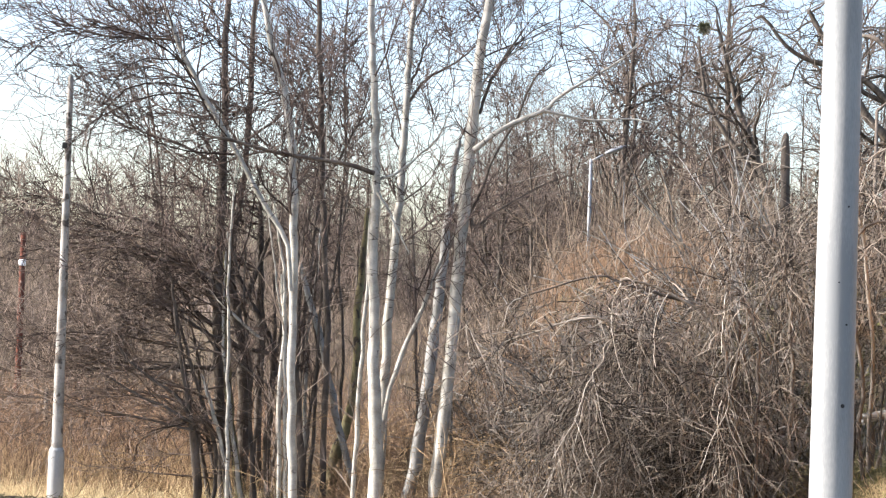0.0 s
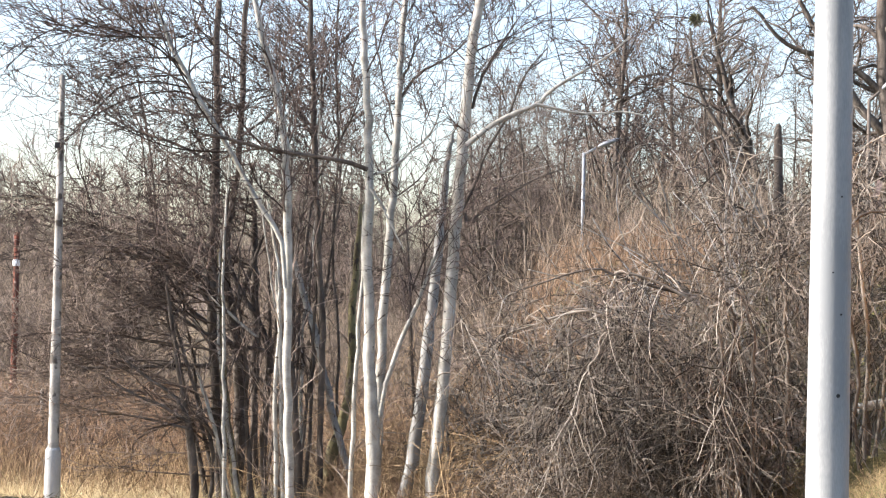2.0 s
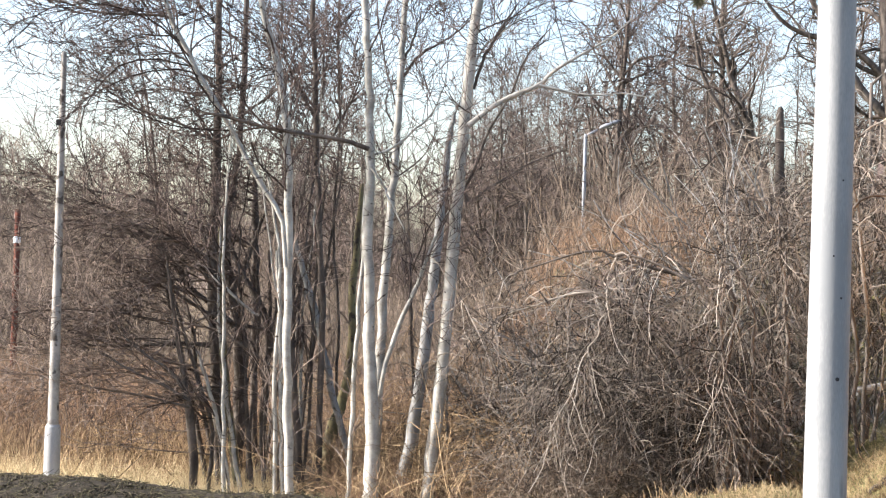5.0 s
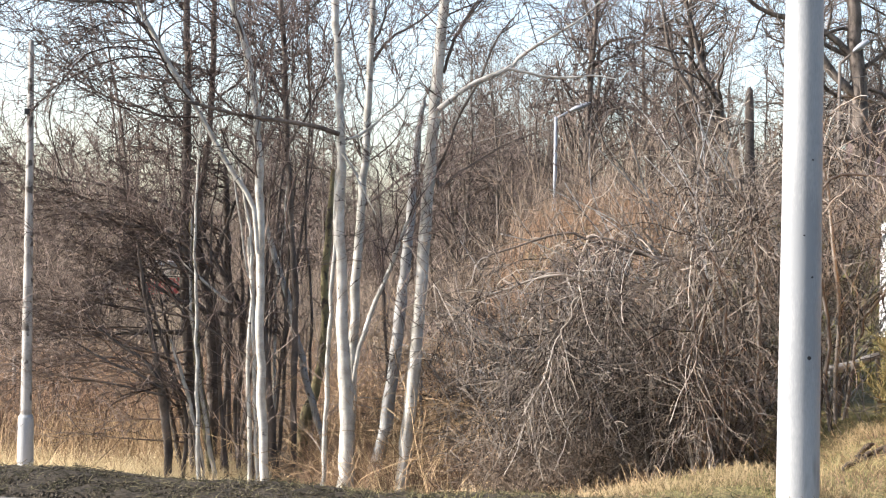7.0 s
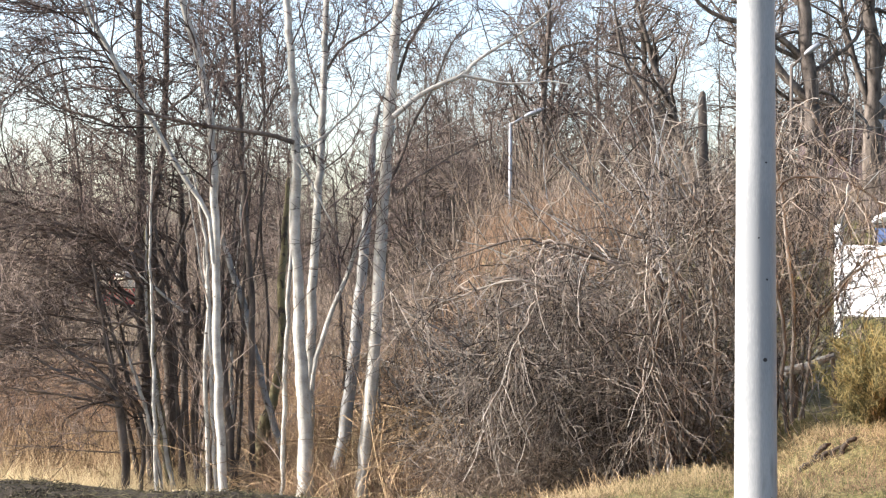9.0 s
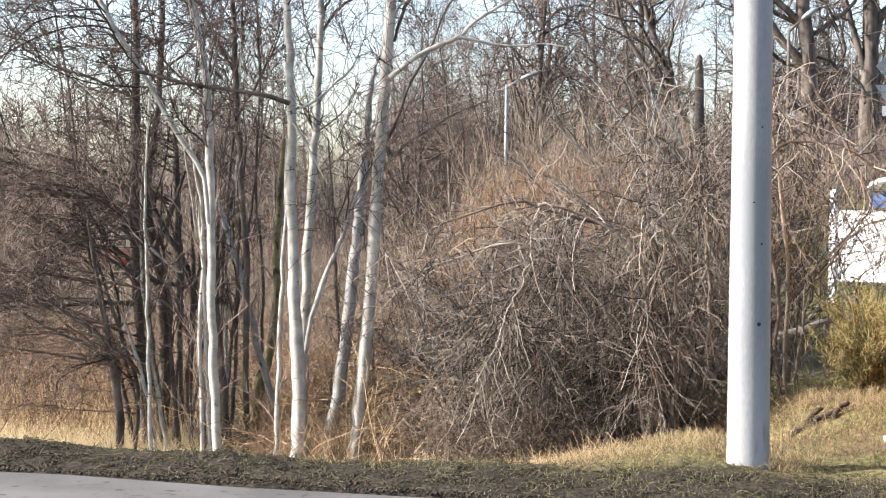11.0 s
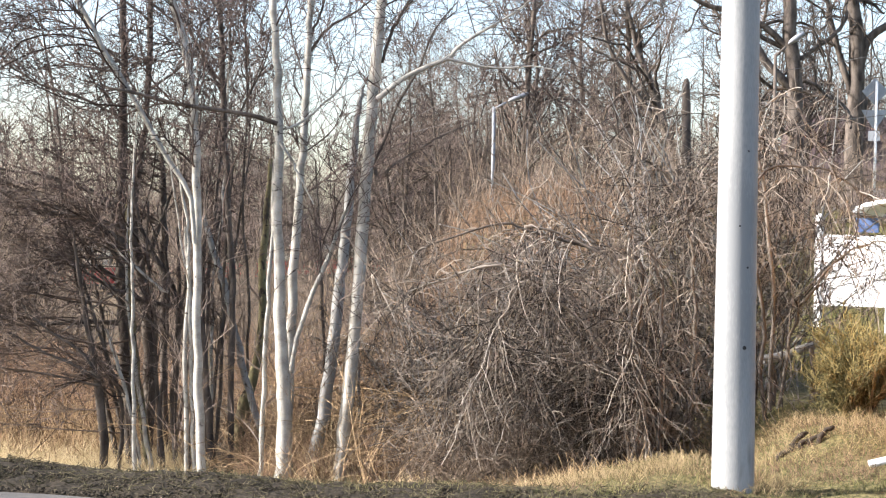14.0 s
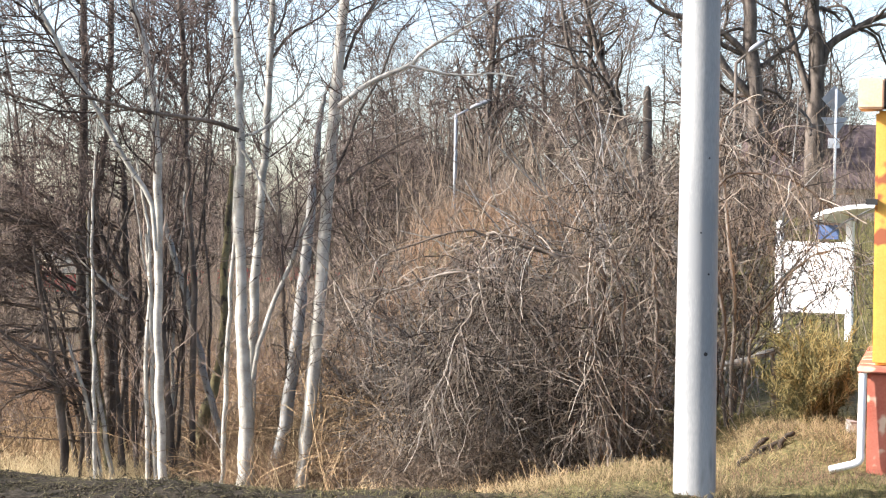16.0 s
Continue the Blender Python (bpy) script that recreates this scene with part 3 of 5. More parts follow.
alder_l = tree("alder_tree", "dark-barked slender alder in a close clump, bare", BARK_DARK, ((-2.073, 19.70, -1.185, 0.0290), (-2.027, 19.70, 1.173, 0.0232), (-1.926, 19.70, 2.521, 0.0203), (-1.907, 19.70, 3.531, 0.0174), (-1.970, 19.70, 4.608, 0.0174), (-1.949, 19.70, 5.706, 0.0122), (-1.921, 19.70, 7.134, 0.0052)))
alder_m = tree("alder_tree", "thin pale alder pole stem", BARK_PALE, ((-1.841, 16.80, -1.050, 0.0278), (-1.854, 16.80, -0.776, 0.0222), (-1.895, 16.80, 0.085, 0.0222), (-1.925, 16.80, 0.888, 0.0198), (-1.977, 16.80, 1.691, 0.0148)))
alder_n = tree("alder_tree", "dark-barked slender alder in a close clump, bare", BARK_DARK, ((-2.780, 17.80, -1.050, 0.0294), (-2.773, 17.80, -0.930, 0.0235), (-2.735, 17.80, -0.260, 0.0235), (-2.926, 17.80, 0.346, 0.0209), (-3.085, 17.80, 0.830, 0.0183), (-3.245, 17.80, 1.315, 0.0105)))
alder_o = tree("alder_tree", "thin pale alder pole stem", BARK_PALE, ((-2.473, 17.60, -1.050, 0.0291), (-2.502, 17.60, -0.898, 0.0233), (-2.613, 17.60, -0.298, 0.0207), (-2.784, 17.60, 0.301, 0.0207), (-2.897, 17.60, 0.601, 0.0129)))
alder_p = tree("alder_tree", "dark-barked slender alder in a close clump, bare", BARK_DARK, ((-2.402, 18.20, -1.050, 0.0267), (-2.400, 18.20, -0.980, 0.0214), (-2.377, 18.20, -0.046, 0.0214), (-2.315, 18.20, 0.825, 0.0187), (-2.365, 18.20, 1.696, 0.0107)))
alder_q = tree("alder_tree", "dark-barked slender alder in a close clump, bare", BARK_DARK, ((-2.287, 18.70, -1.048, 0.0247), (-2.287, 18.70, -0.217, 0.0247), (-2.251, 18.70, 0.806, 0.0220), (-2.296, 18.70, 1.700, 0.0110)))
alder_r = tree("alder_tree", "dark-barked slender alder in a close clump, bare", BARK_DARK, ((-1.422, 19.10, -1.091, 0.0225), (-1.515, 19.10, -0.113, 0.0196), (-1.503, 19.10, 0.801, 0.0168), (-1.599, 19.10, 1.975, 0.0140), (-1.564, 19.10, 3.150, 0.0140), (-1.603, 19.10, 4.455, 0.0112), (-1.553, 19.10, 5.555, 0.0079), (-1.487, 19.10, 6.984, 0.0034)))
alder_s = tree("alder_tree", "dark-barked slender alder in a close clump, bare", BARK_DARK, ((-0.690, 18.10, -1.050, 0.0233), (-0.680, 18.10, -0.940, 0.0186), (-0.595, 18.10, -0.011, 0.0160), (-0.632, 18.10, 0.854, 0.0160), (-0.668, 18.10, 1.596, 0.0133), (-0.730, 18.10, 2.461, 0.0080)))
alder_t = tree("alder_tree", "thin grey alder pole stem", BARK_GREY, ((-0.211, 18.80, -1.050, 0.0173), (-0.220, 18.80, -0.453, 0.0138), (-0.236, 18.80, 0.189, 0.0166), (-0.252, 18.80, 0.832, 0.0138), (-0.229, 18.80, 1.475, 0.0083)))
limb(alder_i, BARK_DARK, ((-2.222, 18.00, 0.835, 0.0246), (-2.574, 18.00, 0.897, 0.0215), (-2.926, 18.00, 1.034, 0.0185), (-3.175, 18.00, 1.202, 0.0154), (-3.389, 18.00, 1.550, 0.0123)))
limb(alder_f, BARK_DARK, ((-2.946, 17.40, 0.135, 0.0208), (-2.983, 17.40, 0.200, 0.0178), (-3.158, 17.40, 0.405, 0.0178), (-3.428, 17.40, 0.568, 0.0149), (-3.633, 17.40, 0.731, 0.0119), (-3.736, 17.40, 0.867, 0.0089)))
limb(alder_g, BARK_DARK, ((-2.795, 17.90, 0.671, 0.0214), (-3.320, 17.90, 0.639, 0.0153), (-3.736, 17.90, 0.615, 0.0122), (-4.262, 17.90, 0.613, 0.0092)))
limb(alder_i, BARK_DARK, ((-2.199, 18.30, 0.573, 0.0407), (-2.222, 18.30, 0.823, 0.0375), (-2.333, 18.30, 1.140, 0.0375), (-2.493, 18.30, 1.382, 0.0313), (-2.641, 18.30, 1.692, 0.0250), (-2.756, 18.30, 2.253, 0.0156)))
# Pale bark puts sunlight into the colour of this dark alder's branch.
limb(alder_i, BARK_PALE, ((-2.254, 17.70, 0.998, 0.0151), (-2.357, 17.70, 1.051, 0.0151), (-2.707, 17.70, 1.354, 0.0151), (-2.928, 17.70, 1.563, 0.0091)))
limb(alder_a, BARK_DARK, ((-1.847, 17.50, 0.281, 0.0179), (-2.155, 17.50, 0.515, 0.0150), (-2.500, 17.50, 0.743, 0.0120), (-2.706, 17.50, 0.938, 0.0090)))
limb(alder_g, BARK_DARK, ((-2.783, 17.90, 1.932, 0.0184), (-3.238, 17.90, 2.090, 0.0153), (-3.589, 17.90, 2.226, 0.0122), (-4.109, 17.90, 2.285, 0.0122), (-4.460, 17.90, 2.421, 0.0092), (-4.810, 17.90, 2.483, 0.0061)))
limb(alder_g, BARK_DARK, ((-2.810, 18.10, 1.688, 0.0155), (-3.692, 18.10, 1.935, 0.0124), (-4.047, 18.10, 2.047, 0.0093), (-4.467, 18.10, 2.060, 0.0093)))
limb(alder_g, BARK_DARK, ((-2.824, 18.20, 2.871, 0.0187), (-3.307, 18.20, 3.094, 0.0156), (-3.732, 18.20, 3.224, 0.0124), (-4.089, 18.20, 3.430, 0.0093)))
limb(aspen_e, BARK_DARK, ((-2.991, 16.20, 3.870, 0.0138), (-3.114, 16.20, 3.968, 0.0138), (-3.745, 16.20, 3.986, 0.0111), (-4.268, 16.20, 4.145, 0.0055)))
limb(alder_g, BARK_DARK, ((-2.761, 17.80, 1.504, 0.0243), (-2.970, 17.80, 1.678, 0.0213), (-3.356, 17.80, 1.812, 0.0152), (-3.739, 17.80, 1.843, 0.0091)))
limb(alder_g, BARK_DARK, ((-2.827, 18.20, 3.431, 0.0156), (-3.167, 18.20, 3.737, 0.0124), (-3.543, 18.20, 3.918, 0.0093), (-3.979, 18.20, 3.973, 0.0062)))
limb(alder_i, BARK_DARK, ((-2.618, 18.60, 3.221, 0.0159), (-2.279, 18.60, 3.480, 0.0127), (-2.028, 18.60, 3.738, 0.0095), (-1.712, 18.60, 3.870, 0.0064)))
limb(alder_i, BARK_DARK, ((-2.604, 18.60, 3.984, 0.0159), (-2.925, 18.60, 4.233, 0.0127), (-3.183, 18.60, 4.484, 0.0095)))
limb(alder_d, BARK_DARK, ((-1.695, 17.80, 2.676, 0.0152), (-1.505, 17.80, 2.983, 0.0122), (-1.328, 17.80, 3.351, 0.0091), (-1.211, 17.80, 3.657, 0.0061)))
limb(alder_d, BARK_DARK, ((-1.715, 17.80, 3.163, 0.0152), (-1.938, 17.80, 3.463, 0.0122), (-2.184, 17.80, 3.642, 0.0091), (-2.367, 17.80, 3.670, 0.0061)))

def thin_alders():
    """Slim crooked stems that fill the clump."""
    for i in range(16):
        x, y = rng.uniform(-3.15, -1.75), rng.uniform(17.2, 19.2)
        lean = (x + 2.3) * 0.22 + rng.normal(0, 0.12)
        h = rng.uniform(2.2, 5.5)
        r = rng.uniform(0.014, 0.032)
        pts, px = [], x
        for j in range(6):
            pts.append((px, y + rng.normal(0, 0.03), -1.05 + h * j / 5, r * (1 - 0.14 * j)))
            px += lean * h / 9 + rng.normal(0, 0.045)
        e = tree("alder_tree", "thin crooked alder sapling in a close clump", BARK_PALE if i % 4 == 0 else BARK_DARK, pts)
        twigs(e, TWIG_ALDER, dict(count=12, length=(0.3, 1.0), along=(0.25, 1), forward=0.6, spread=0.6, bias=(-0.15, 0, 0.25), sag=0.0, wander=0.14, k=6, cap=0.009, least=0.0045),
              dict(count=60, length=(0.15, 0.5), forward=0.6, spread=0.6, bias=(-0.1, 0, 0.1), sag=0.02, wander=0.14, cap=0.006, least=0.004))


thin_alders()
UP = dict(forward=0.55, spread=0.7, sag=-0.02, wander=0.13)
for e in (aspen_a, aspen_b, aspen_d):
    twigs(e, TWIG_ALDER, dict(count=34, length=(0.4, 1.5), along=(0.45, 1), bias=(0.05, 0, 0.3), k=9, cap=0.012, least=0.005, **UP),
          dict(count=280, length=(0.2, 0.8), bias=(0, 0, 0.15), cap=0.007, k=7, least=0.0045, **UP), dict(count=700, length=(0.08, 0.32), cap=0.005, least=0.0038, **UP))
for e in (aspen_e, alder_d, alder_l, alder_r, alder_g, alder_i):
    twigs(e, TWIG_ALDER, dict(count=36, length=(0.5, 1.8), along=(0.4, 1), bias=(-0.2, 0, 0.2), k=10, cap=0.014, least=0.006, **UP),
          dict(count=300, length=(0.2, 0.85), bias=(-0.12, 0, 0.12), cap=0.008, k=7, least=0.005, **UP), dict(count=1100, length=(0.08, 0.33), cap=0.0055, least=0.004, **UP))
for e in (alder_g, alder_i, alder_l, aspen_e):
    twigs(e, TWIG_ALDER, dict(count=26, length=(0.7, 2.4), along=(0.45, 0.95), forward=0.3, spread=0.5, bias=(-0.6, 0, 0.3), sag=-0.01, wander=0.15, k=12, cap=0.013, least=0.006),
          dict(count=200, length=(0.2, 0.8), bias=(-0.15, 0, 0.12), cap=0.008, k=7, least=0.005, **UP), dict(count=800, length=(0.08, 0.33), cap=0.0055, least=0.004, **UP))
# the left-hand alders fan out low, long branches over the ditch
FAN = dict(forward=0.15, spread=0.45, wander=0.11)
for e in (alder_f, alder_g, alder_h, alder_i, alder_j, alder_n):
    twigs(e, TWIG_DARK, dict(count=17, length=(0.7, 2.5), along=(0.3, 1), bias=(-0.85, 0.05, 0.16), k=12, cap=0.017, least=0.007, sag=0.0, **FAN),
          dict(count=190, length=(0.2, 0.9), forward=0.6, spread=0.75, bias=(-0.1, 0, 0.1), sag=0.0, wander=0.15, cap=0.0075, k=7, least=0.0045),
          dict(count=900, length=(0.08, 0.32), forward=0.4, spread=0.9, bias=(-0.05, 0, 0.12), sag=0.0, wander=0.17, cap=0.005, k=4, least=0.0036))
for e in (alder_a, alder_b, alder_c, alder_e, alder_k, alder_m, alder_o, alder_p, alder_q, alder_s, aspen_c):
    twigs(e, TWIG_DARK, dict(count=12, length=(0.3, 1.0), along=(0.25, 1), bias=(0, 0, 0.3), k=6, cap=0.008, **UP),
          dict(count=70, length=(0.15, 0.5), bias=(0, 0, 0.2), cap=0.005, least=0.0036, **UP))


# ---- poles ----
def lathe(profile, at, sides=24):
    bm = bmesh.new()
    rings = [[bm.verts.new((at[0] + r * math.cos(2 * math.pi * i / sides), at[1] + r * math.sin(2 * math.pi * i / sides), at[2] + z)) for i in range(sides)] for z, r in profile]
    for a, b in zip(rings, rings[1:]):
        for i in range(sides):
            bm.faces.new((a[i], a[(i + 1) % sides], b[(i + 1) % sides], b[i]))
    bm.faces.new(rings[-1])
    for f in bm.faces:
        f.smooth = True
    return bm


def smooth_part(*a, **k):
    ob = part(*a, **k)
    for p in ob.data.polygons:
        p.use_smooth = len(p.vertices) == 4
    return ob


def concrete_pole():
    e = thing("utility_pole", "tall tapered pale grey concrete utility pole standing in the grass verge", "pole", (2.297, 10.6, 0.0))
    prof = [(-0.4, 0.142)] + [(z, 0.1375 - 0.0053 * z) for z in np.arange(0.0, 8.01, 0.25)] + [(8.02, 0.085)]
    smooth_part("shaft", lathe(prof, (0, 0, 0), 32), CONCRETE, e)
    for z, dx, r in ((0.943, 0.032, 0.013), (1.455, 0.045, 0.007), (1.72, -0.01, 0.006), (2.2, 0.04, 0.006)):
        y = -math.sqrt((0.1375 - 0.0053 * z) ** 2 - dx * dx)
        part("hole", rod((dx, y - 0.002, z), (dx, y + 0.03, z), r, r, 10), DARK, e)
    smooth_part("cross_bracket", rod((-0.12, -0.1, 7.3), (0.12, 0.1, 7.3), 0.03), GALV, e)


def old_pole():
    e = thing("old_pole", "concrete pole with twig shadows painted as mottles, on a thicker footing behind the ditch", "pole", (-4.262, 17.0, -0.9))
    smooth_part("footing", lathe([(-0.3, 0.088), (0.3, 0.084), (0.70, 0.080), (0.735, 0.066)], (0, 0, 0), 16), CONCRETE, e, "pale grey concrete footing")
    smooth_part("shaft", lathe([(z, 0.064 - 0.0075 * z) for z in np.linspace(0.70, 4.56, 14)] + [(4.585, 0.02)], (0, 0, 0), 14), CONCRETE_DAPPLED, e)
    part("clip", boxed(-0.05, 0.0, -0.05, 0.05, 3.82, 3.88), DARK, e)


def rusty_post():
    e = thing("rusty_post", "slim rusty red steel post in a grey concrete foot", "post", (-6.9, 25.0, -1.75))
    part("foot", boxed(-0.11, 0.09, -0.1, 0.1, -0.2, 0.52, bevel=0.02), CONCRETE_DAPPLED, e, "rough concrete foot")
    smooth_part("shaft", lathe([(0.4, 0.052), (2.0, 0.050), (3.99, 0.044), (4.0, 0.03)], (0, 0, 0), 12), RUST, e)
    smooth_part("ring", lathe([(3.49, 0.052), (3.50, 0.056), (3.58, 0.056), (3.585, 0.05)], (-0.003, 0, 0), 12), WHITE, e, "white painted ring")


def thin_post():
    e = thing("thin_post", "thin weathered wooden stake in dry grass", "post", (-5.68, 22.0, -1.2))
    smooth_part("stake", lathe([(0.0, 0.032), (1.0, 0.030), (1.29, 0.024)], (0, 0, 0), 8), CONCRETE_DAPPLED, e)


def street_lamp(x, y, z, top, arm, mat):
    e = thing("street_lamp", "slim grey street lamp with a long flat head", "street lamp", (x, y, z), "street lamps")
    h = top - z
    smooth_part("pole", lathe([(0, 0.06), (h * 0.5, 0.048), (h, 0.038)], (0, 0, 0), 10), mat, e)
    smooth_part("arm", rod((0, 0, h - 0.05), (arm[0] * 0.35, 0, h + arm[1] * 0.35), 0.035, 0.03, 8), mat, e)
    bm = bmesh.new()
    bmesh.ops.create_uvsphere(bm, u_segments=14, v_segments=8, radius=1.0, matrix=Matrix.LocRotScale((arm[0] * 0.7, 0, h + arm[1] * 0.75), Euler((0, -math.atan2(arm[1], arm[0]), 0)), (abs(arm[0]) * 0.34, 0.10, 0.07)))
    smooth_part("head", bm, LAMP_GREY, e, "pale domed lamp head")


def cable(p, q, sag, r):
    k = 24
    u = np.linspace(0, 1, k)[:, None]
    line = np.array(p) * (1 - u) + np.array(q) * u
    line[:, 2] -= sag * 4 * (u * (1 - u))[:, 0]
    tagged(part("overhead_cable", tubes(line[None], np.full((1, k), r), 6), CABLE), "thin grey overhead cable", "cable", "overhead cables")


concrete_pole()
old_pole()
rusty_post()
thin_post()
street_lamp(2.95, 44.0, float(ground_z(2.95, 44.0)) - 0.3, 5.16, (0.92, 0.37), LAMP_GREY)
street_lamp(9.06, 38.0, float(ground_z(9.06, 38.0)) - 0.3, 6.03, (0.68, 0.5), BARK_DARK)
cable((2.2, 10.55, 3.53), (0.27, 60.0, 5.52), 0.0, 0.0045)
cable((2.95, 44.0, 5.1), (-3.88, 90.0, 6.03), 0.1, 0.007)
cable((9.06, 38.0, 5.62), (15.2, 38.0, 6.95), 0.08, 0.008)
cable((9.06, 38.0, 4.35), (15.2, 38.0, 5.3), 0.08, 0.008)


# ---- the arching thicket ----
BUSH_LIMBS = (
    ((2.26, 14.0, -0.40, 0.034), (2.15, 14.0, 0.55, 0.030), (2.23, 14.0, 1.39, 0.026), (1.79, 14.0, 1.55, 0.023), (1.31, 14.0, 1.68, 0.020), (1.02, 14.0, 1.75, 0.017), (0.54, 14.0, 1.60, 0.012), (-0.12, 14.0, 1.30, 0.006)),
    ((2.30, 13.8, -0.35, 0.030), (2.16, 13.8, 0.66, 0.027), (2.06, 13.8, 1.22, 0.024), (1.77, 13.8, 1.55, 0.020), (1.22, 13.8, 1.73, 0.017), (1.29, 13.8, 1.49, 0.012), (1.39, 13.8, 1.17, 0.007)),
    ((2.18, 13.9, -0.40, 0.032), (1.94, 13.9, 0.55, 0.028), (1.50, 13.9, 1.12, 0.023), (1.16, 13.9, 1.35, 0.020), (0.92, 13.9, 1.39, 0.017), (0.45, 13.9, 1.24, 0.012), (-0.02, 13.9, 1.04, 0.006)),
    ((2.35, 13.7, -0.35, 0.028), (2.34, 13.7, 0.53, 0.025), (2.35, 13.7, 1.14, 0.021), (2.22, 13.7, 1.61, 0.018), (2.06, 13.7, 1.74, 0.013), (2.11, 13.7, 1.46, 0.008)),
    ((1.15, 13.7, 1.34, 0.015), (1.01, 13.7, 0.93, 0.012), (0.83, 13.7, 0.50, 0.009), (0.69, 13.7, 0.31, 0.005)),
    ((2.10, 13.6, -0.35, 0.016), (2.14, 13.6, 0.34, 0.014), (2.08, 13.6, 0.76, 0.012), (2.10, 13.6, 1.32, 0.008)),
    ((2.12, 13.6, 0.62, 0.013), (2.19, 13.6, 0.20, 0.010), (2.27, 13.6, -0.17, 0.007)),
    ((2.00, 14.2, -0.45, 0.026), (1.55, 14.2, 0.13, 0.021), (1.16, 14.2, 0.22, 0.017), (0.87, 14.2, 0.02, 0.012), (0.53, 14.2, -0.13, 0.006)),
    ((3.37, 14.2, -0.20, 0.034), (3.40, 14.2, 1.34, 0.028), (3.24, 14.2, 2.51, 0.020), (3.43, 14.2, 2.91, 0.016), (3.63, 14.2, 2.72, 0.013), (3.94, 14.2, 2.18, 0.010), (4.15, 14.2, 1.74, 0.006)),
    ((3.33, 14.0, -0.20, 0.032), (3.26, 14.0, 1.05, 0.027), (3.19, 14.0, 2.15, 0.020), (3.68, 14.0, 2.27, 0.015), (3.88, 14.0, 2.20, 0.012), (4.21, 14.0, 1.99, 0.007)),
    ((3.45, 14.3, -0.20, 0.030), (3.59, 14.3, 0.84, 0.025), (3.93, 14.3, 1.44, 0.018), (4.33, 14.3, 1.65, 0.012), (4.55, 14.3, 1.55, 0.006)),
    ((2.75, 14.5, -0.35, 0.034), (2.80, 14.5, 0.9, 0.028), (2.70, 14.5, 1.8, 0.022), (2.45, 14.4, 2.25, 0.015), (2.10, 14.3, 2.05, 0.009)),
    ((2.95, 14.5, -0.30, 0.034), (3.00, 14.5, 1.1, 0.028), (2.95, 14.5, 2.0, 0.022), (3.15, 14.4, 2.55, 0.014), (3.50, 14.3, 2.35, 0.008)),
)


def weeping_bush():
    """Thick arching limbs, and whips that hang from them in curtains to the ground."""
    base = np.array((2.4, 14.2, -0.35))
    e = thing("weeping_bush", "big tangled leafless bush of arching, drooping grey-brown branches", "bush", base)
    ps, rs = [], []
    for i, l in enumerate(BUSH_LIMBS):
        q = smooth_line(l, 26, 0.016)
        q[:, 3] *= 0.62
        part("stem", tubes((q[:, :3] - base)[None], q[None, :, 3], 7), TWIG_BUSH if i % 3 else BARK_DARK, e)
        p, r = resampled(q[:, :3], q[:, 3], 16)
        for dy in (0.0, 0.4, 0.8, 1.2):
            f = rng.uniform(0.55, 1.1) if dy else 1.0
            ps.append((p - p[0]) * np.array((f, 1, f * rng.uniform(0.7, 1.1) if dy else 1.0)) + p[0] + np.array((rng.normal(0, 0.25) if dy else 0.0, dy, 0)))
            ps[-1][1:] += np.cumsum(rng.normal(0, 0.025 if dy else 0.0, (15, 3)), axis=0)
            rs.append(r * (0.45 if dy else 1.0))
    p, r = np.stack(ps), np.stack(rs)
    inner = [i for i in range(len(p)) if i % 4]
    made = [tubes(p[inner] - base, r[inner], 5)]
    # crooked side branches, hanging whips, then short twigs on all of them
    p1, r1 = sprouts(p, r, 620, (0.25, 0.95), (0.25, 1), 0.4, 0.85, (-0.12, -0.1, 0.15), 0.10, 0.28, 9, 0.5, 0.010, 0.006)
    p2, r2 = sprouts(p1, r1, 1700, (0.25, 0.9), (0.1, 1), 0.3, 0.65, (-0.08, -0.1, -0.4), 0.13, 0.15, 8, 0.6, 0.007, 0.0044)
    p3, r3 = sprouts(p2, r2, 9500, (0.06, 0.32), (0.1, 1), 0.5, 0.85, (0, 0, -0.15), 0.05, 0.2, 5, 0.7, 0.005, 0.0036)
    for q, w in ((p1, r1), (p2, r2), (p3, r3)):
        over = (q[:, -1, 2] > -0.38) & ((q[:, :, 0].max(axis=1) < 3.95) | (rng.uniform(0, 1, len(q)) < 0.3))
        made.append(tubes(q[over] - base, w[over]))
    tagged(part("twig_mass", join(*made), TWIG_BUSH, e), kind="stuff")
    q, w = sprouts(p[::4], r[::4], 220, (0.2, 1.0), (0.3, 1), 0.2, 0.6, (-0.12, -0.2, -0.5), 0.12, 0.12, 10, 0.4, 0.0065, 0.0045)
    over = q[:, -1, 2] > -0.3
    tagged(part("whip_mass", tubes(q[over] - base, w[over], 4), WHIP, e, "hanging whips, sunlight put into their pale colour"), kind="stuff")


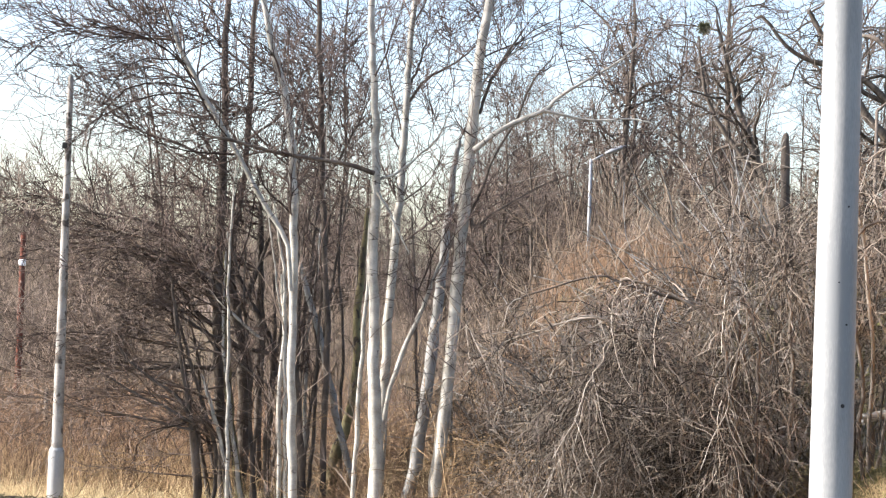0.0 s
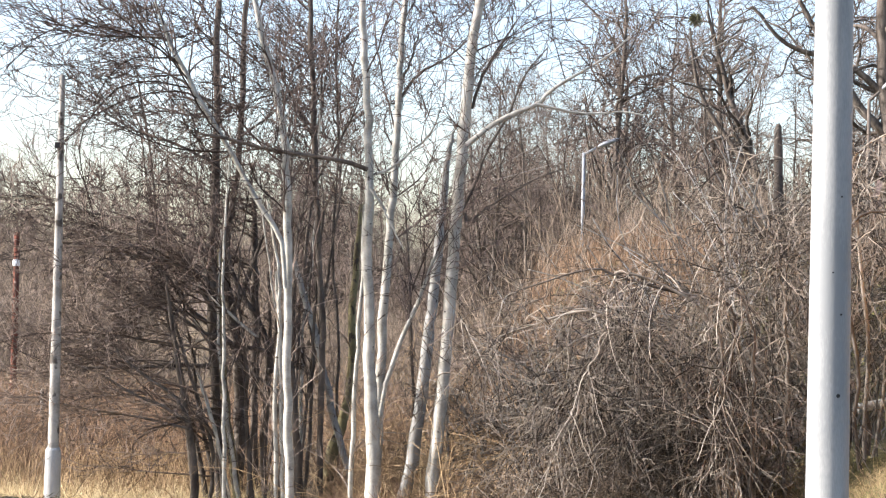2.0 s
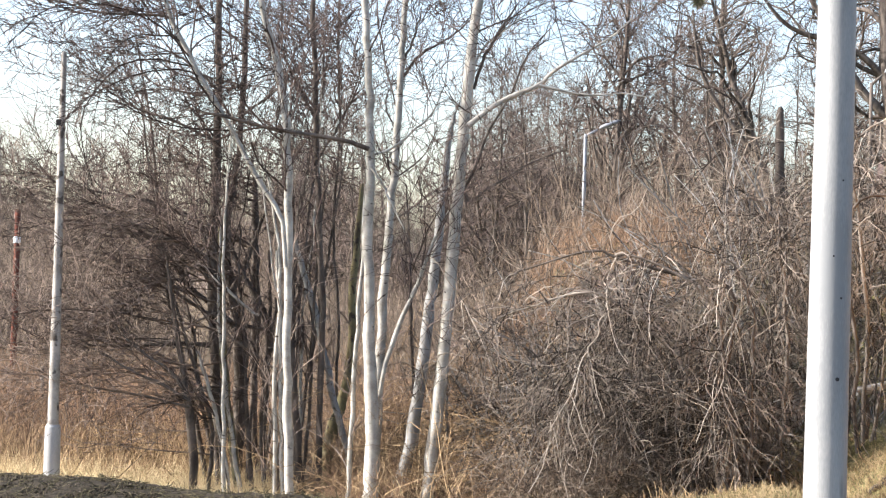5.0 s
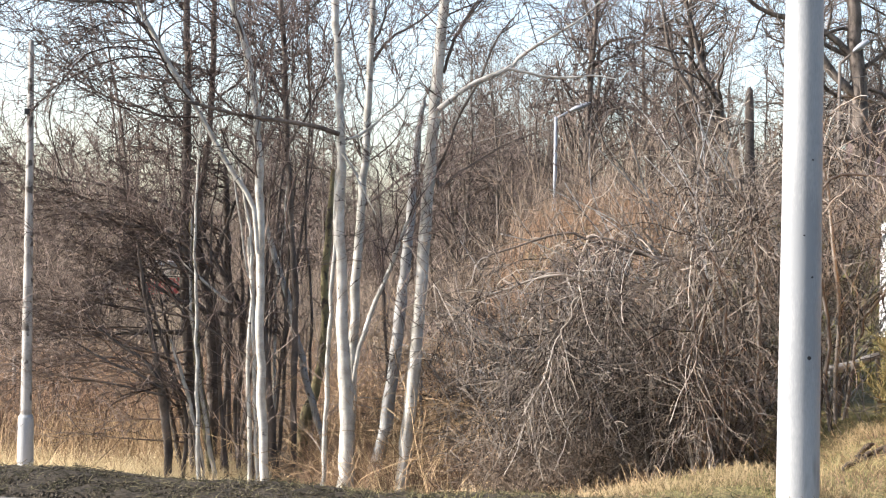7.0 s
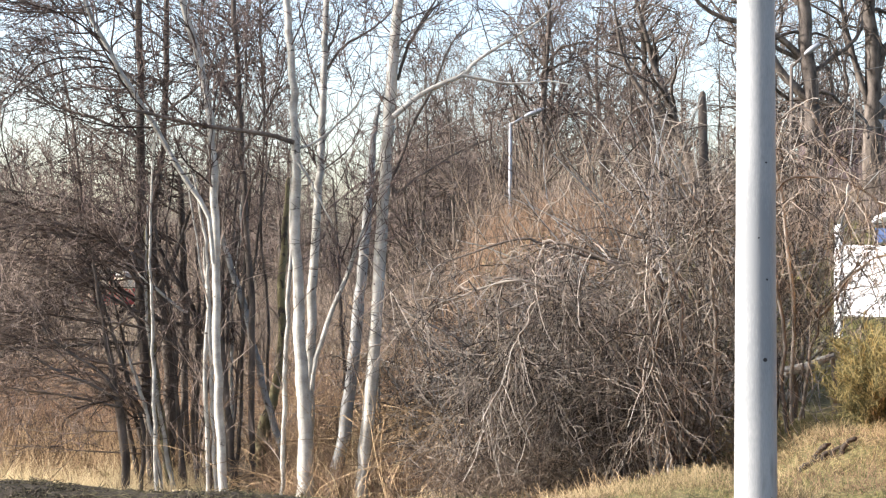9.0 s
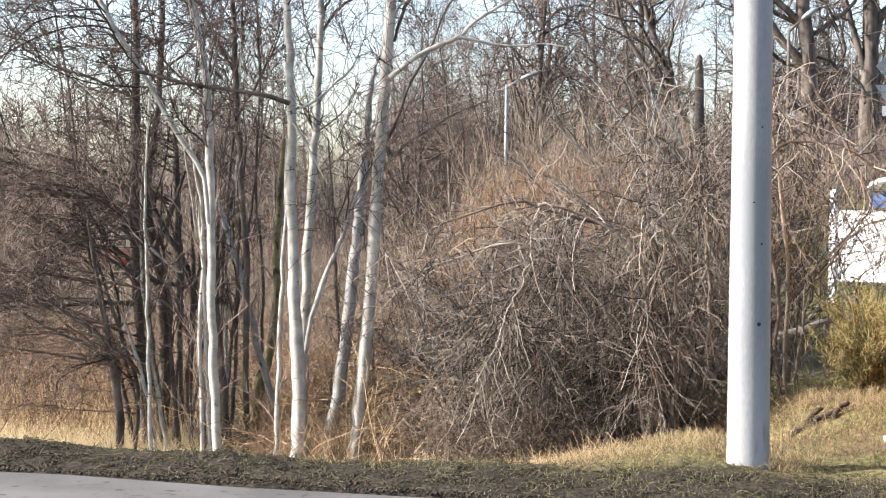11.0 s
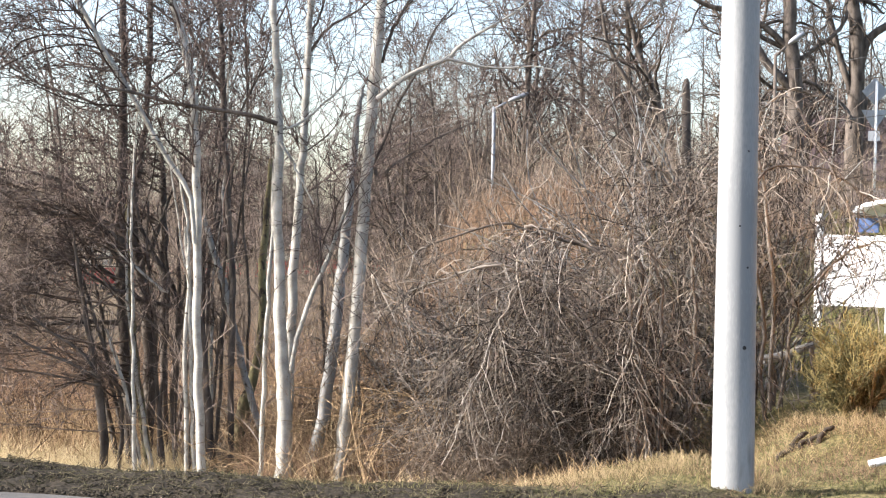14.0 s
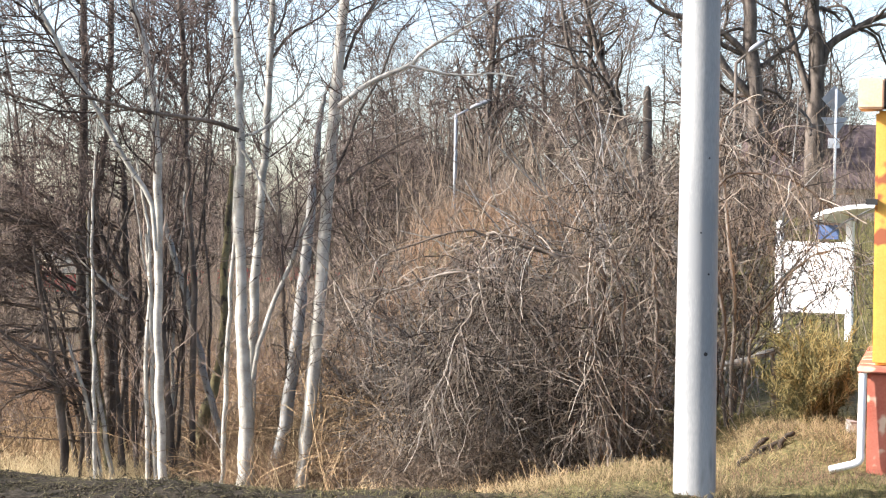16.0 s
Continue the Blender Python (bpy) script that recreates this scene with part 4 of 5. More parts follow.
def low_thicket():
    """Fine tangled brushwood at the foot of the bush and before the reeds."""
    n = 900
    x, y = wedge(0.035, 0.17, 14.2, 16.6)(n)
    start = np.stack([x, y, ground_z(x, y) - 0.03], 1)
    d = unit(np.stack([rng.normal(-0.1, 0.6, n), rng.normal(0, 0.3, n), np.ones(n)], 1))
    p, r = shoots(start, d, rng.uniform(0.4, 1.5, n) * (0.55 + 0.45 * smooth_step(x, 0.2, 1.2)), np.full(n, 0.006), 0.10, 0.18, 9, 0.004)
    p1, r1 = sprouts(p, r, 6500, (0.08, 0.4), (0.1, 1), 0.5, 0.85, (0, 0, 0.0), 0.06, 0.22, 5, 0.7, 0.005, 0.0034)
    tagged(part("brushwood", join(tubes(p, r), tubes(p1, r1)), TWIG_BROWN), "fine tangled brown brushwood at the foot of the bush", "brushwood", kind="stuff")


weeping_bush()


# ---- shrubs, reeds and dry grass ----
def upright_field(name, label, category, mat, count, where, height, lean=0.12, r=0.004, k=4, side=0, bend=0.1):
    """Many upright stalks over a stretch of ground; where() gives x, y."""
    x, y = where(count)
    start = np.stack([x, y, ground_z(x, y) - 0.03], 1)
    d = unit(np.stack([rng.normal(0, lean, count), rng.normal(0, lean, count), np.ones(count)], 1))
    ln = rng.uniform(height[0], height[1], count)
    p, rr = shoots(start, d, ln, np.full(count, r), 0.02, bend, k, r * 0.5)
    made = [tubes(p, rr)]
    if side:
        p2, r2 = sprouts(p, rr, side, (height[0] * 0.25, height[1] * 0.4), (0.3, 1), 0.7, 0.5, (0, 0, 0.2), 0.0, 0.12, 4, 0.7, r, r * 0.5)
        made.append(tubes(p2, r2))
    tagged(part(name, join(*made), mat), label, category, kind="stuff")


def wedge(u0, u1, y0, y1):
    """Points between two sight directions from the camera: x over y, and y, within limits."""
    def f(n):
        y = np.sqrt(rng.uniform(y0 * y0, y1 * y1, n))
        return rng.uniform(u0, u1, n) * y, y
    return f


def verge(s0, s1, x0, x1):
    """Points on the verge, s metres past the road's edge."""
    def f(n):
        x = rng.uniform(x0, x1, n)
        return x, road_edge(x) + rng.uniform(s0, s1, n)
    return f


def tufts(where, lumps, size):
    """The same, gathered in tufts."""
    def f(n):
        x, y = where(lumps)
        i = rng.integers(0, lumps, n)
        return x[i] + rng.normal(0, size, n), y[i] + rng.normal(0, size, n)
    return f


def split_wedge(a, b, y0, y1):
    """Two neighbouring wedges with the camera's sight line to the train left open between them."""
    def f(n):
        y = np.sqrt(rng.uniform(y0 * y0, y1 * y1, n))
        u = rng.uniform(0, a[1] - a[0] + b[1] - b[0], n)
        u = np.where(u < a[1] - a[0], a[0] + u, b[0] + u - (a[1] - a[0]))
        return u * y, y
    return f


upright_field("reed_bed", "brown dry reeds and bramble stalks on the slope", "reeds", REED, 3600, wedge(-0.09, 0.13, 18.5, 30), (0.4, 1.3), 0.35, 0.0045, 6, 6000)
upright_field("reed_bed", "brown dry stalks on the hillside", "reeds", REED, 4200, wedge(0.01, 0.16, 30, 46), (0.4, 1.2), 0.3, 0.007, 4, 4000)
upright_field("reed_bed", "reddish-brown dry stalks behind the ditch", "reeds", REED, 6500, wedge(-0.32, -0.12, 19.3, 27), (0.45, 1.25), 0.28, 0.0045, 6, 7000)
upright_field("straw_grass", "pale dry straw-coloured grass", "grass", STRAW, 14000, tufts(wedge(-0.32, -0.11, 15.2, 19.8), 260, 0.15), (0.08, 0.42), 0.9, 0.003, 5)


upright_field("straw_grass", "pale dry grass tufts along the bank", "grass", BANK, 9000, tufts(verge(2.0, 3.6, 0.0, 2.7), 90, 0.10), (0.03, 0.14), 0.9, 0.0021, 5, 0, 0.3)
upright_field("straw_grass", "pale dry grass tufts under the trees", "grass", STRAW, 2500, tufts(wedge(-0.06, 0.03, 13.5, 18), 40, 0.15), (0.10, 0.4), 0.8, 0.0025, 4)
upright_field("verge_grass", "short olive grass on the verge", "grass", GRASS, 20000, tufts(verge(0.9, 4.6, -1.0, 5.5), 520, 0.13), (0.02, 0.08), 0.8, 0.0025, 3)
upright_field("verge_grass", "short dull grass on the soil ridge", "grass", VERGE, 24000, tufts(verge(0.2, 1.3, -6.0, 5.0), 900, 0.06), (0.012, 0.06), 0.8, 0.0025, 3)


upright_field("dry_undergrowth", "tan dry stalks and fallen twigs under the aspens", "undergrowth", DRY, 1600, wedge(-0.07, 0.07, 16.6, 20.0), (0.2, 0.7), 0.45, 0.0034, 7, 2400)
upright_field("reed_bed", "reddish-brown brushy stalks under the aspens", "reeds", REED, 3200, wedge(-0.08, 0.06, 15.8, 19.0), (0.15, 0.7), 0.4, 0.0034, 7, 5000)
upright_field("dry_undergrowth", "brown and tan stalks behind the straw", "undergrowth", DRY, 4500, tufts(wedge(-0.32, -0.12, 18.6, 22.5), 160, 0.3), (0.2, 0.75), 0.45, 0.004, 5, 3000)
upright_field("tall_straw", "tall pale stalks at the foot of an aspen", "grass", STRAW, 40, wedge(-0.04, -0.008, 15.6, 16.6), (0.4, 0.9), 0.25, 0.003, 6)
upright_field("dead_grass", "matted brown dead grass by the bush", "grass", REED, 5000, tufts(verge(1.4, 3.0, 0.2, 2.7), 120, 0.12), (0.02, 0.10), 1.0, 0.0022, 5, 0, 0.3)
upright_field("straw_grass", "sunlit dry grass mound by the bush", "grass", BANK, 4500, tufts(verge(1.6, 2.8, 0.7, 2.7), 26, 0.08), (0.03, 0.16), 1.0, 0.0022, 5, 0, 0.3)
upright_field("straw_grass", "straw tussocks on the bank by the hut", "grass", BANK, 5000, tufts(wedge(0.21, 0.35, 12.0, 13.6), 50, 0.09), (0.04, 0.2), 0.9, 0.0021, 5, 0, 0.3)
upright_field("dead_grass", "brown dead grass patches by the hut", "grass", REED, 12000, tufts(wedge(0.20, 0.35, 11.0, 13.8), 200, 0.12), (0.02, 0.11), 0.9, 0.0022, 4, 0, 0.3)
upright_field("verge_grass", "olive turf by the hut", "grass", GRASS, 18000, tufts(wedge(0.14, 0.36, 10.4, 14.5), 500, 0.14), (0.02, 0.09), 0.9, 0.0028, 3)
upright_field("leaf_litter_stalks", "brown dead stalks and litter under the bush", "litter", DRY, 7000, tufts(wedge(0.01, 0.22, 12.2, 15.0), 300, 0.15), (0.04, 0.28), 1.2, 0.003, 4)


def clods():
    """Crumbled soil lumps along the ridge."""
    n = 30000
    x, y = verge(0.02, 1.4, -6.0, 5.0)(n)
    size = rng.uniform(0.003, 0.009, n) * rng.uniform(0.7, 2.0, n)
    c = np.stack([x, y, ground_z(x, y)], 1)
    octa = np.array([(1, 0, 0), (0, 1, 0), (-1, 0, 0), (0, -1, 0), (0, 0, 0.8), (0, 0, -0.8)], float)
    v = c[:, None] + octa[None] * size[:, None, None] * rng.uniform(0.6, 1.3, (n, 6, 1))
    f = np.array([(0, 1, 4), (1, 2, 4), (2, 3, 4), (3, 0, 4), (1, 0, 5), (2, 1, 5), (3, 2, 5), (0, 3, 5)])
    tagged(part("soil_clods", (v.reshape(-1, 3), (np.arange(n)[:, None, None] * 6 + f[None]).reshape(-1, 3)), SOIL, smooth=False), "crumbled dark soil lumps on the verge", "soil", kind="stuff")


def verge_litter():
    """Short dead stems and crumbs of straw lying over the soil."""
    n = 7000
    x, y = verge(0.1, 1.6, -6.0, 5.0)(n)
    start = np.stack([x, y, ground_z(x, y) + rng.uniform(0.0, 0.02, n)], 1)
    d = unit(np.stack([rng.normal(0, 1, n), rng.normal(0, 1, n), rng.normal(0.1, 0.25, n)], 1))
    p, r = shoots(start, d, rng.uniform(0.02, 0.10, n), np.full(n, 0.003), 0.0, 0.2, 4, 0.002)
    tagged(part("verge_litter", tubes(p, r), VERGE), "dead stems and straw crumbs on the soil ridge", "litter", kind="stuff")


clods()
verge_litter()


upright_field("sapling_thicket", "thin leafless saplings and brushwood across the low ground", "saplings", TWIG_BROWN, 1000, wedge(-0.13, 0.03, 32, 90), (0.8, 2.7), 0.16, 0.010, 6, 8000)
upright_field("sapling_thicket", "thin leafless saplings on the hillside", "saplings", TWIG_BROWN, 300, wedge(0.01, 0.2, 30, 55), (1.0, 3.0), 0.16, 0.016, 7, 1500)
upright_field("sapling_thicket", "reddish leafless brushwood behind the ditch", "saplings", TWIG_BROWN, 900, split_wedge((-0.34, -0.18), (-0.146, -0.12), 26, 60), (1.5, 4.0), 0.14, 0.010, 7, 7500)


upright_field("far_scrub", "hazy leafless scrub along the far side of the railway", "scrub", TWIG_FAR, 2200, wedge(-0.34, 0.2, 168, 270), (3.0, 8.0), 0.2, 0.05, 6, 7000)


def brambles():
    """Low tangled arching canes between the aspens and the thicket."""
    n = 700
    x, y = wedge(-0.07, 0.09, 15.5, 22)(n)
    start = np.stack([x, y, ground_z(x, y) - 0.03], 1)
    d = unit(np.stack([rng.normal(0, 0.5, n), rng.normal(0, 0.3, n), np.ones(n)], 1))
    p, r = shoots(start, d, rng.uniform(0.8, 2.2, n), np.full(n, 0.005), 0.16, 0.12, 10, 0.003)
    p1, r1 = sprouts(p, r, 5000, (0.12, 0.5), (0.15, 1), 0.6, 0.7, (0, 0, 0.05), 0.1, 0.14, 5, 0.7, 0.004, 0.0025)
    tagged(part("bramble_tangle", join(tubes(p, r), tubes(p1, r1)), DRY), "tangled brown bramble canes on the slope", "brambles", kind="stuff")


brambles()
low_thicket()


def shrub(label, h, spread, stems, fine, mat, r):
    e = thing("shrub", label, "shrub", (0, 0, -60), "leafless shrubs")
    start = np.stack([rng.normal(0, spread * 0.25, stems), rng.normal(0, spread * 0.25, stems), np.full(stems, -0.2)], 1)
    d = unit(np.stack([rng.normal(0, spread * 0.22, stems), rng.normal(0, spread * 0.22, stems), np.ones(stems)], 1))
    p, rr = shoots(start, d, rng.uniform(0.45, 1.05, stems) * h, np.full(stems, r), 0.03, 0.15, 9, r * 0.4)
    p1, r1 = sprouts(p, rr, fine // 4, (0.2 * h, 0.45 * h), (0.15, 1), 0.45, 0.8, (0, 0, 0.15), 0.02, 0.2, 7, 0.6, r * 0.6, r * 0.5)
    p2, r2 = sprouts(p1, r1, fine, (0.06 * h, 0.22 * h), (0.1, 1), 0.6, 0.7, (0, 0, 0.1), 0.03, 0.14, 4, 0.7, r * 0.5, r * 0.42)
    tagged(part("stem_mass", tubes(p, rr, 5), mat, e), kind="stuff")
    tagged(part("twig_mass", join(tubes(p1, r1), tubes(p2, r2)), mat, e), kind="stuff")
    return e


def scatter(protos, spots):
    """The first spot of each kind takes the thing itself, the rest are copies."""
    used = set()
    for which, x, y, s in spots:
        m = pose(x, y, float(ground_z(x, y)), 0, 0, rng.uniform(0, 360)) @ Matrix.Diagonal((s, s, s, 1))
        ob = protos[which]
        if which in used:
            copy_thing(ob, m)
        else:
            used.add(which)
            ob.matrix_basis = m


def place_shrubs():
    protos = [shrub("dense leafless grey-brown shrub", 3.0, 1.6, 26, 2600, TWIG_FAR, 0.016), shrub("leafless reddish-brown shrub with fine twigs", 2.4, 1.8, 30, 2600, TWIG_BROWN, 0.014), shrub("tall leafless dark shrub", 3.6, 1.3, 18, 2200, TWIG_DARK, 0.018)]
    spots = []
    for i in range(110):
        y = rng.uniform(24, 75)
        u = rng.uniform(-0.34, 0.30)
        gap = -0.178 < u < -0.145 or -0.085 < u < 0.025
        s = rng.uniform(0.3, 0.42) if gap else rng.uniform(0.75, 1.3) if u < -0.08 else rng.uniform(0.3, 0.7)
        if abs(u + 0.162) * y < 2.0 * s + 0.3:
            continue
        spots.append((int(rng.integers(0, 3)), u * y, y, s))
    scatter(protos, spots)


def wood_tree(label, h, mat, limbs, fine, r):
    e = thing("woodland_tree", label, "tree", (0, 0, -80), "bare woodland")
    trunk = smooth_line([(0, 0, -0.3, r * 1.2), (rng.normal(0, 0.15), 0, h * 0.3, r), (rng.normal(0, 0.4), rng.normal(0, 0.2), h * 0.65, r * 0.6), (rng.normal(0, 0.6), 0, h, r * 0.12)], 20, 0.035)
    p, rr = trunk[None, :, :3], trunk[None, :, 3]
    part("trunk", tubes(p, rr, 8), mat, e)
    p1, r1 = sprouts(p, rr, limbs, (0.14 * h, 0.36 * h), (0.2, 0.97), 0.6, 0.65, (0, 0, 0.3), -0.02, 0.17, 10, 0.55, r * 0.45, r * 0.14)
    tagged(part("branchwork", tubes(p1, r1, 5), mat, e), kind="stuff")
    p2, r2 = sprouts(p1, r1, fine // 3, (0.06 * h, 0.17 * h), (0.15, 1), 0.5, 0.75, (0, 0, 0.25), 0.0, 0.2, 7, 0.6, r * 0.25, r * 0.15)
    p3, r3 = sprouts(p2, r2, fine, (0.02 * h, 0.08 * h), (0.1, 1), 0.5, 0.85, (0, 0, 0.15), 0.0, 0.2, 4, 0.7, r * 0.15, r * 0.11)
    tagged(part("twig_mass", join(tubes(p2, r2), tubes(p3, r3)), TWIG_WOOD, e), kind="stuff")
    return e


def hazel_thicket():
    """Twiggy shrubs close behind the arching bush, taller towards the road's bend."""
    for u, y, h in ((0.035, 17.5, 1.9), (0.06, 16.4, 1.8), (0.085, 17.8, 2.3), (0.11, 16.6, 2.2), (0.135, 17.6, 2.9), (0.155, 16.4, 2.6), (0.175, 17.4, 3.4), (0.195, 16.3, 3.2), (0.215, 17.2, 3.5), (0.23, 16.4, 2.7), (0.02, 19.0, 1.9), (0.07, 19.5, 2.3)):
        x = u * y
        e = thing("hazel_shrub", "twiggy leafless grey-brown shrub behind the arching bush", "shrub", (x, y, float(ground_z(x, y)) - 0.05), "leafless shrubs")
        n = 26
        start = np.stack([rng.normal(0, 0.18, n), rng.normal(0, 0.18, n), np.full(n, -0.05)], 1)
        d = unit(np.stack([rng.normal(0, 0.3, n), rng.normal(0, 0.25, n), np.ones(n)], 1))
        p, r = shoots(start, d, rng.uniform(0.6, 1.15, n) * h, rng.uniform(0.006, 0.014, n), 0.05, 0.10, 10, 0.005)
        p1, r1 = sprouts(p, r, 240, (0.2, 0.9), (0.2, 1), 0.6, 0.6, (0, 0, 0.15), 0.08, 0.14, 6, 0.6, 0.008, 0.0042)
        p2, r2 = sprouts(p1, r1, 900, (0.1, 0.4), (0.1, 1), 0.6, 0.7, (0, 0, 0.0), 0.08, 0.16, 4, 0.7, 0.005, 0.0036)
        tagged(part("stem_mass", tubes(p, r, 5), BARK_GREY, e), kind="stuff")
        tagged(part("twig_mass", join(tubes(p1, r1), tubes(p2, r2)), TWIG_BUSH, e), kind="stuff")


hazel_thicket()
upright_field("meadow_grass", "dull green and straw meadow grass beyond the thicket", "grass", GRASS, 16000, tufts(wedge(0.19, 0.36, 17, 46), 900, 0.35), (0.1, 0.4), 0.4, 0.006, 3)
upright_field("sapling_thicket", "leafless brushwood along the meadow", "saplings", TWIG_BROWN, 260, wedge(0.18, 0.36, 28, 60), (1.0, 2.6), 0.2, 0.011, 7, 2600)


def place_wood():
    protos = [wood_tree("tall slender bare woodland tree with dark bark", 13.0, BARK_DARK, 20, 480, 0.085), wood_tree("bare woodland tree with ascending branches", 11.0, BARK_DARK, 22, 560, 0.095), wood_tree("slim bare woodland tree", 12.0, BARK_DARK, 16, 400, 0.065), wood_tree("stout bare woodland tree with wide limbs", 14.0, BARK_DARK, 22, 620, 0.12)]
    spots = []
    for i in range(66):
        y = rng.uniform(52, 100)
        u = rng.uniform(0.0, 0.32)
        spots.append((int(rng.integers(0, 4)), u * y, y, rng.uniform(0.7, 1.1)))
    for i in range(64):
        y = rng.uniform(72, 122)
        spots.append((int(rng.integers(0, 4)), rng.uniform(-0.14, 0.05) * y, y, rng.uniform(0.6, 1.0)))
    for i in range(30):
        y = rng.uniform(72, 122)
        spots.append((int(rng.integers(0, 4)), rng.uniform(-0.33, -0.19) * y, y, rng.uniform(0.5, 0.85)))
    for i in range(13):
        y = rng.uniform(58, 100)
        spots.append((int(rng.integers(0, 4)), rng.uniform(-0.01, 0.075) * y, y, rng.uniform(0.8, 1.1)))
    for i in range(90):
        y = rng.uniform(165, 260)
        spots.append((int(rng.integers(0, 4)), rng.uniform(-0.33, 0.12) * y, y, rng.uniform(1.0, 1.6)))
    scatter(protos, spots)


place_shrubs()
place_wood()


def big_tree(label, pts, limbs, fine):
    e = thing("old_tree", label, "tree", pts[0][:3], "big roadside trees")
    o = np.array(pts[0][:3])
    q = smooth_line(pts, 22, 0.02)
    part("trunk", tubes((q[:, :3] - o)[None], q[None, :, 3], 10), BARK_DARK, e)
    ps, rs = [resampled(q[:, :3], q[:, 3])[0]], [resampled(q[:, :3], q[:, 3])[1]]
    for l in limbs:
        w = smooth_line(l, 14, 0.02)
        part("limb", tubes((w[:, :3] - o)[None], w[None, :, 3], 7), BARK_DARK, e)
        m = resampled(w[:, :3], w[:, 3])
        ps.append(m[0])
        rs.append(m[1])
    p, r = np.stack(ps), np.stack(rs)
    p1, r1 = sprouts(p, r, 26, (1.0, 3.5), (0.35, 1), 0.5, 0.7, (0, 0, 0.3), 0.0, 0.28, 10, 0.5, 0.07, 0.02)
    p2, r2 = sprouts(p1, r1, fine // 3, (0.4, 1.4), (0.2, 1), 0.6, 0.7, (0, 0, 0.2), 0.0, 0.25, 6, 0.6, 0.025, 0.01)
    p3, r3 = sprouts(p2, r2, fine, (0.2, 0.7), (0.1, 1), 0.6, 0.7, (0, 0, 0.1), 0.0, 0.2, 4, 0.7, 0.01, 0.006)
    tagged(part("twig_mass", join(tubes(p1 - o, r1, 5), tubes(p2 - o, r2), tubes(p3 - o, r3)), BARK_DARK, e), kind="stuff")


big_tree("thick dark old tree with a wide crooked crown", [(13.1, 45, 0.2, 0.30), (12.96, 45, 3.1, 0.27), (13.0, 45, 7.0, 0.22), (12.87, 45, 8.6, 0.18), (13.1, 45, 13.0, 0.06)],
         [[(13.05, 45, 6.6, 0.15), (13.37, 45, 7.37, 0.12), (14.2, 45, 7.9, 0.10), (14.95, 45, 8.25, 0.08), (16.5, 45, 8.6, 0.05)], [(12.95, 45, 5.5, 0.1), (12.4, 45, 7.2, 0.08), (12.0, 45, 9.0, 0.05)]], 260)
big_tree("dark old tree with crooked branches behind the thicket", [(10.7, 42, 0.2, 0.28), (10.6, 42, 3.3, 0.22), (10.55, 42, 5.3, 0.2), (10.32, 42, 8.1, 0.17), (10.5, 42, 12.0, 0.06)],
         [[(10.45, 42, 5.6, 0.12), (9.7, 42, 6.4, 0.11), (9.0, 42, 7.6, 0.09), (8.2, 42, 9.0, 0.06)], [(10.4, 42, 6.6, 0.1), (9.4, 42, 7.4, 0.08), (8.0, 42, 7.8, 0.06), (7.0, 42, 8.8, 0.04)]], 380)
big_tree("dark crooked oak-like tree among the wood", [(9.2, 50, 0.6, 0.22), (9.0, 50, 3.5, 0.16), (8.4, 50, 5.6, 0.12), (7.6, 50, 7.8, 0.08), (7.0, 50, 10.0, 0.04)],
         [[(8.6, 50, 5.0, 0.1), (7.8, 50, 6.0, 0.08), (6.8, 50, 7.6, 0.06), (6.5, 50, 9.5, 0.03)]], 220)


def broken_trunk():
    e = thing("broken_trunk", "dark broken tree trunk rising out of the thicket", "tree", (3.15, 17.0, float(ground_z(3.15, 17.0))))
    o = np.array(e.location)
    q = smooth_line([(3.17, 17, o[2] - 0.1, 0.065), (3.15, 17, 1.5, 0.055), (3.14, 17, 2.5, 0.05), (3.13, 17, 3.2, 0.042), (3.135, 17, 3.31, 0.01)], 18, 0.006)
    part("trunk", tubes((q[:, :3] - o)[None], q[None, :, 3], 9), BARK_DARK, e)


def mistletoe():
    e = thing("mistletoe_ball", "greenish ball of mistletoe high in a bare tree", "mistletoe", (6.65, 50.0, 9.75))
    n = 500
    d = unit(rng.normal(0, 1, (n, 3)))
    p, r = shoots(np.zeros((n, 3)), d, rng.uniform(0.12, 0.27, n), np.full(n, 0.012), 0.02, 0.2, 4, 0.008)
    tagged(part("sprigs", tubes(p, r), MISTLETOE, e), kind="stuff")


broken_trunk()
mistletoe()


# ---- the crossing side: shelter, signs, house ----
def road_sign():
    e = thing("road_sign", "grey-backed diamond and triangle signs on a white post", "sign", (12.62, 42.0, float(ground_z(12.62, 42.0))))
    z0 = e.location[2]
    smooth_part("post", rod((0, 0, -0.2), (0.03, 0, 5.85 - z0), 0.038, 0.035, 10), WHITE, e)

    def plate(name, pts):
        bm = bmesh.new()
        a = [bm.verts.new((x, 0.06, z - z0)) for x, z in pts]
        b = [bm.verts.new((x, 0.09, z - z0)) for x, z in pts]
        bm.faces.new(a)
        bm.faces.new(b[::-1])
        for i in range(len(a)):
            bm.faces.new((a[i], b[i], b[(i + 1) % len(a)], a[(i + 1) % len(a)]))
        return part(name, bm, GREY_BACK, e)
    plate("diamond_plate", [(0.0, 5.95), (0.36, 5.6), (0.0, 5.25), (-0.33, 5.6)])
    plate("triangle_plate", [(-0.34, 5.12), (0.36, 5.12), (0.01, 4.58)])
    part("small_plate", boxed(-0.15, 0.15, 0.05, 0.08, 4.33 - z0, 4.58 - z0), WHITE, e)


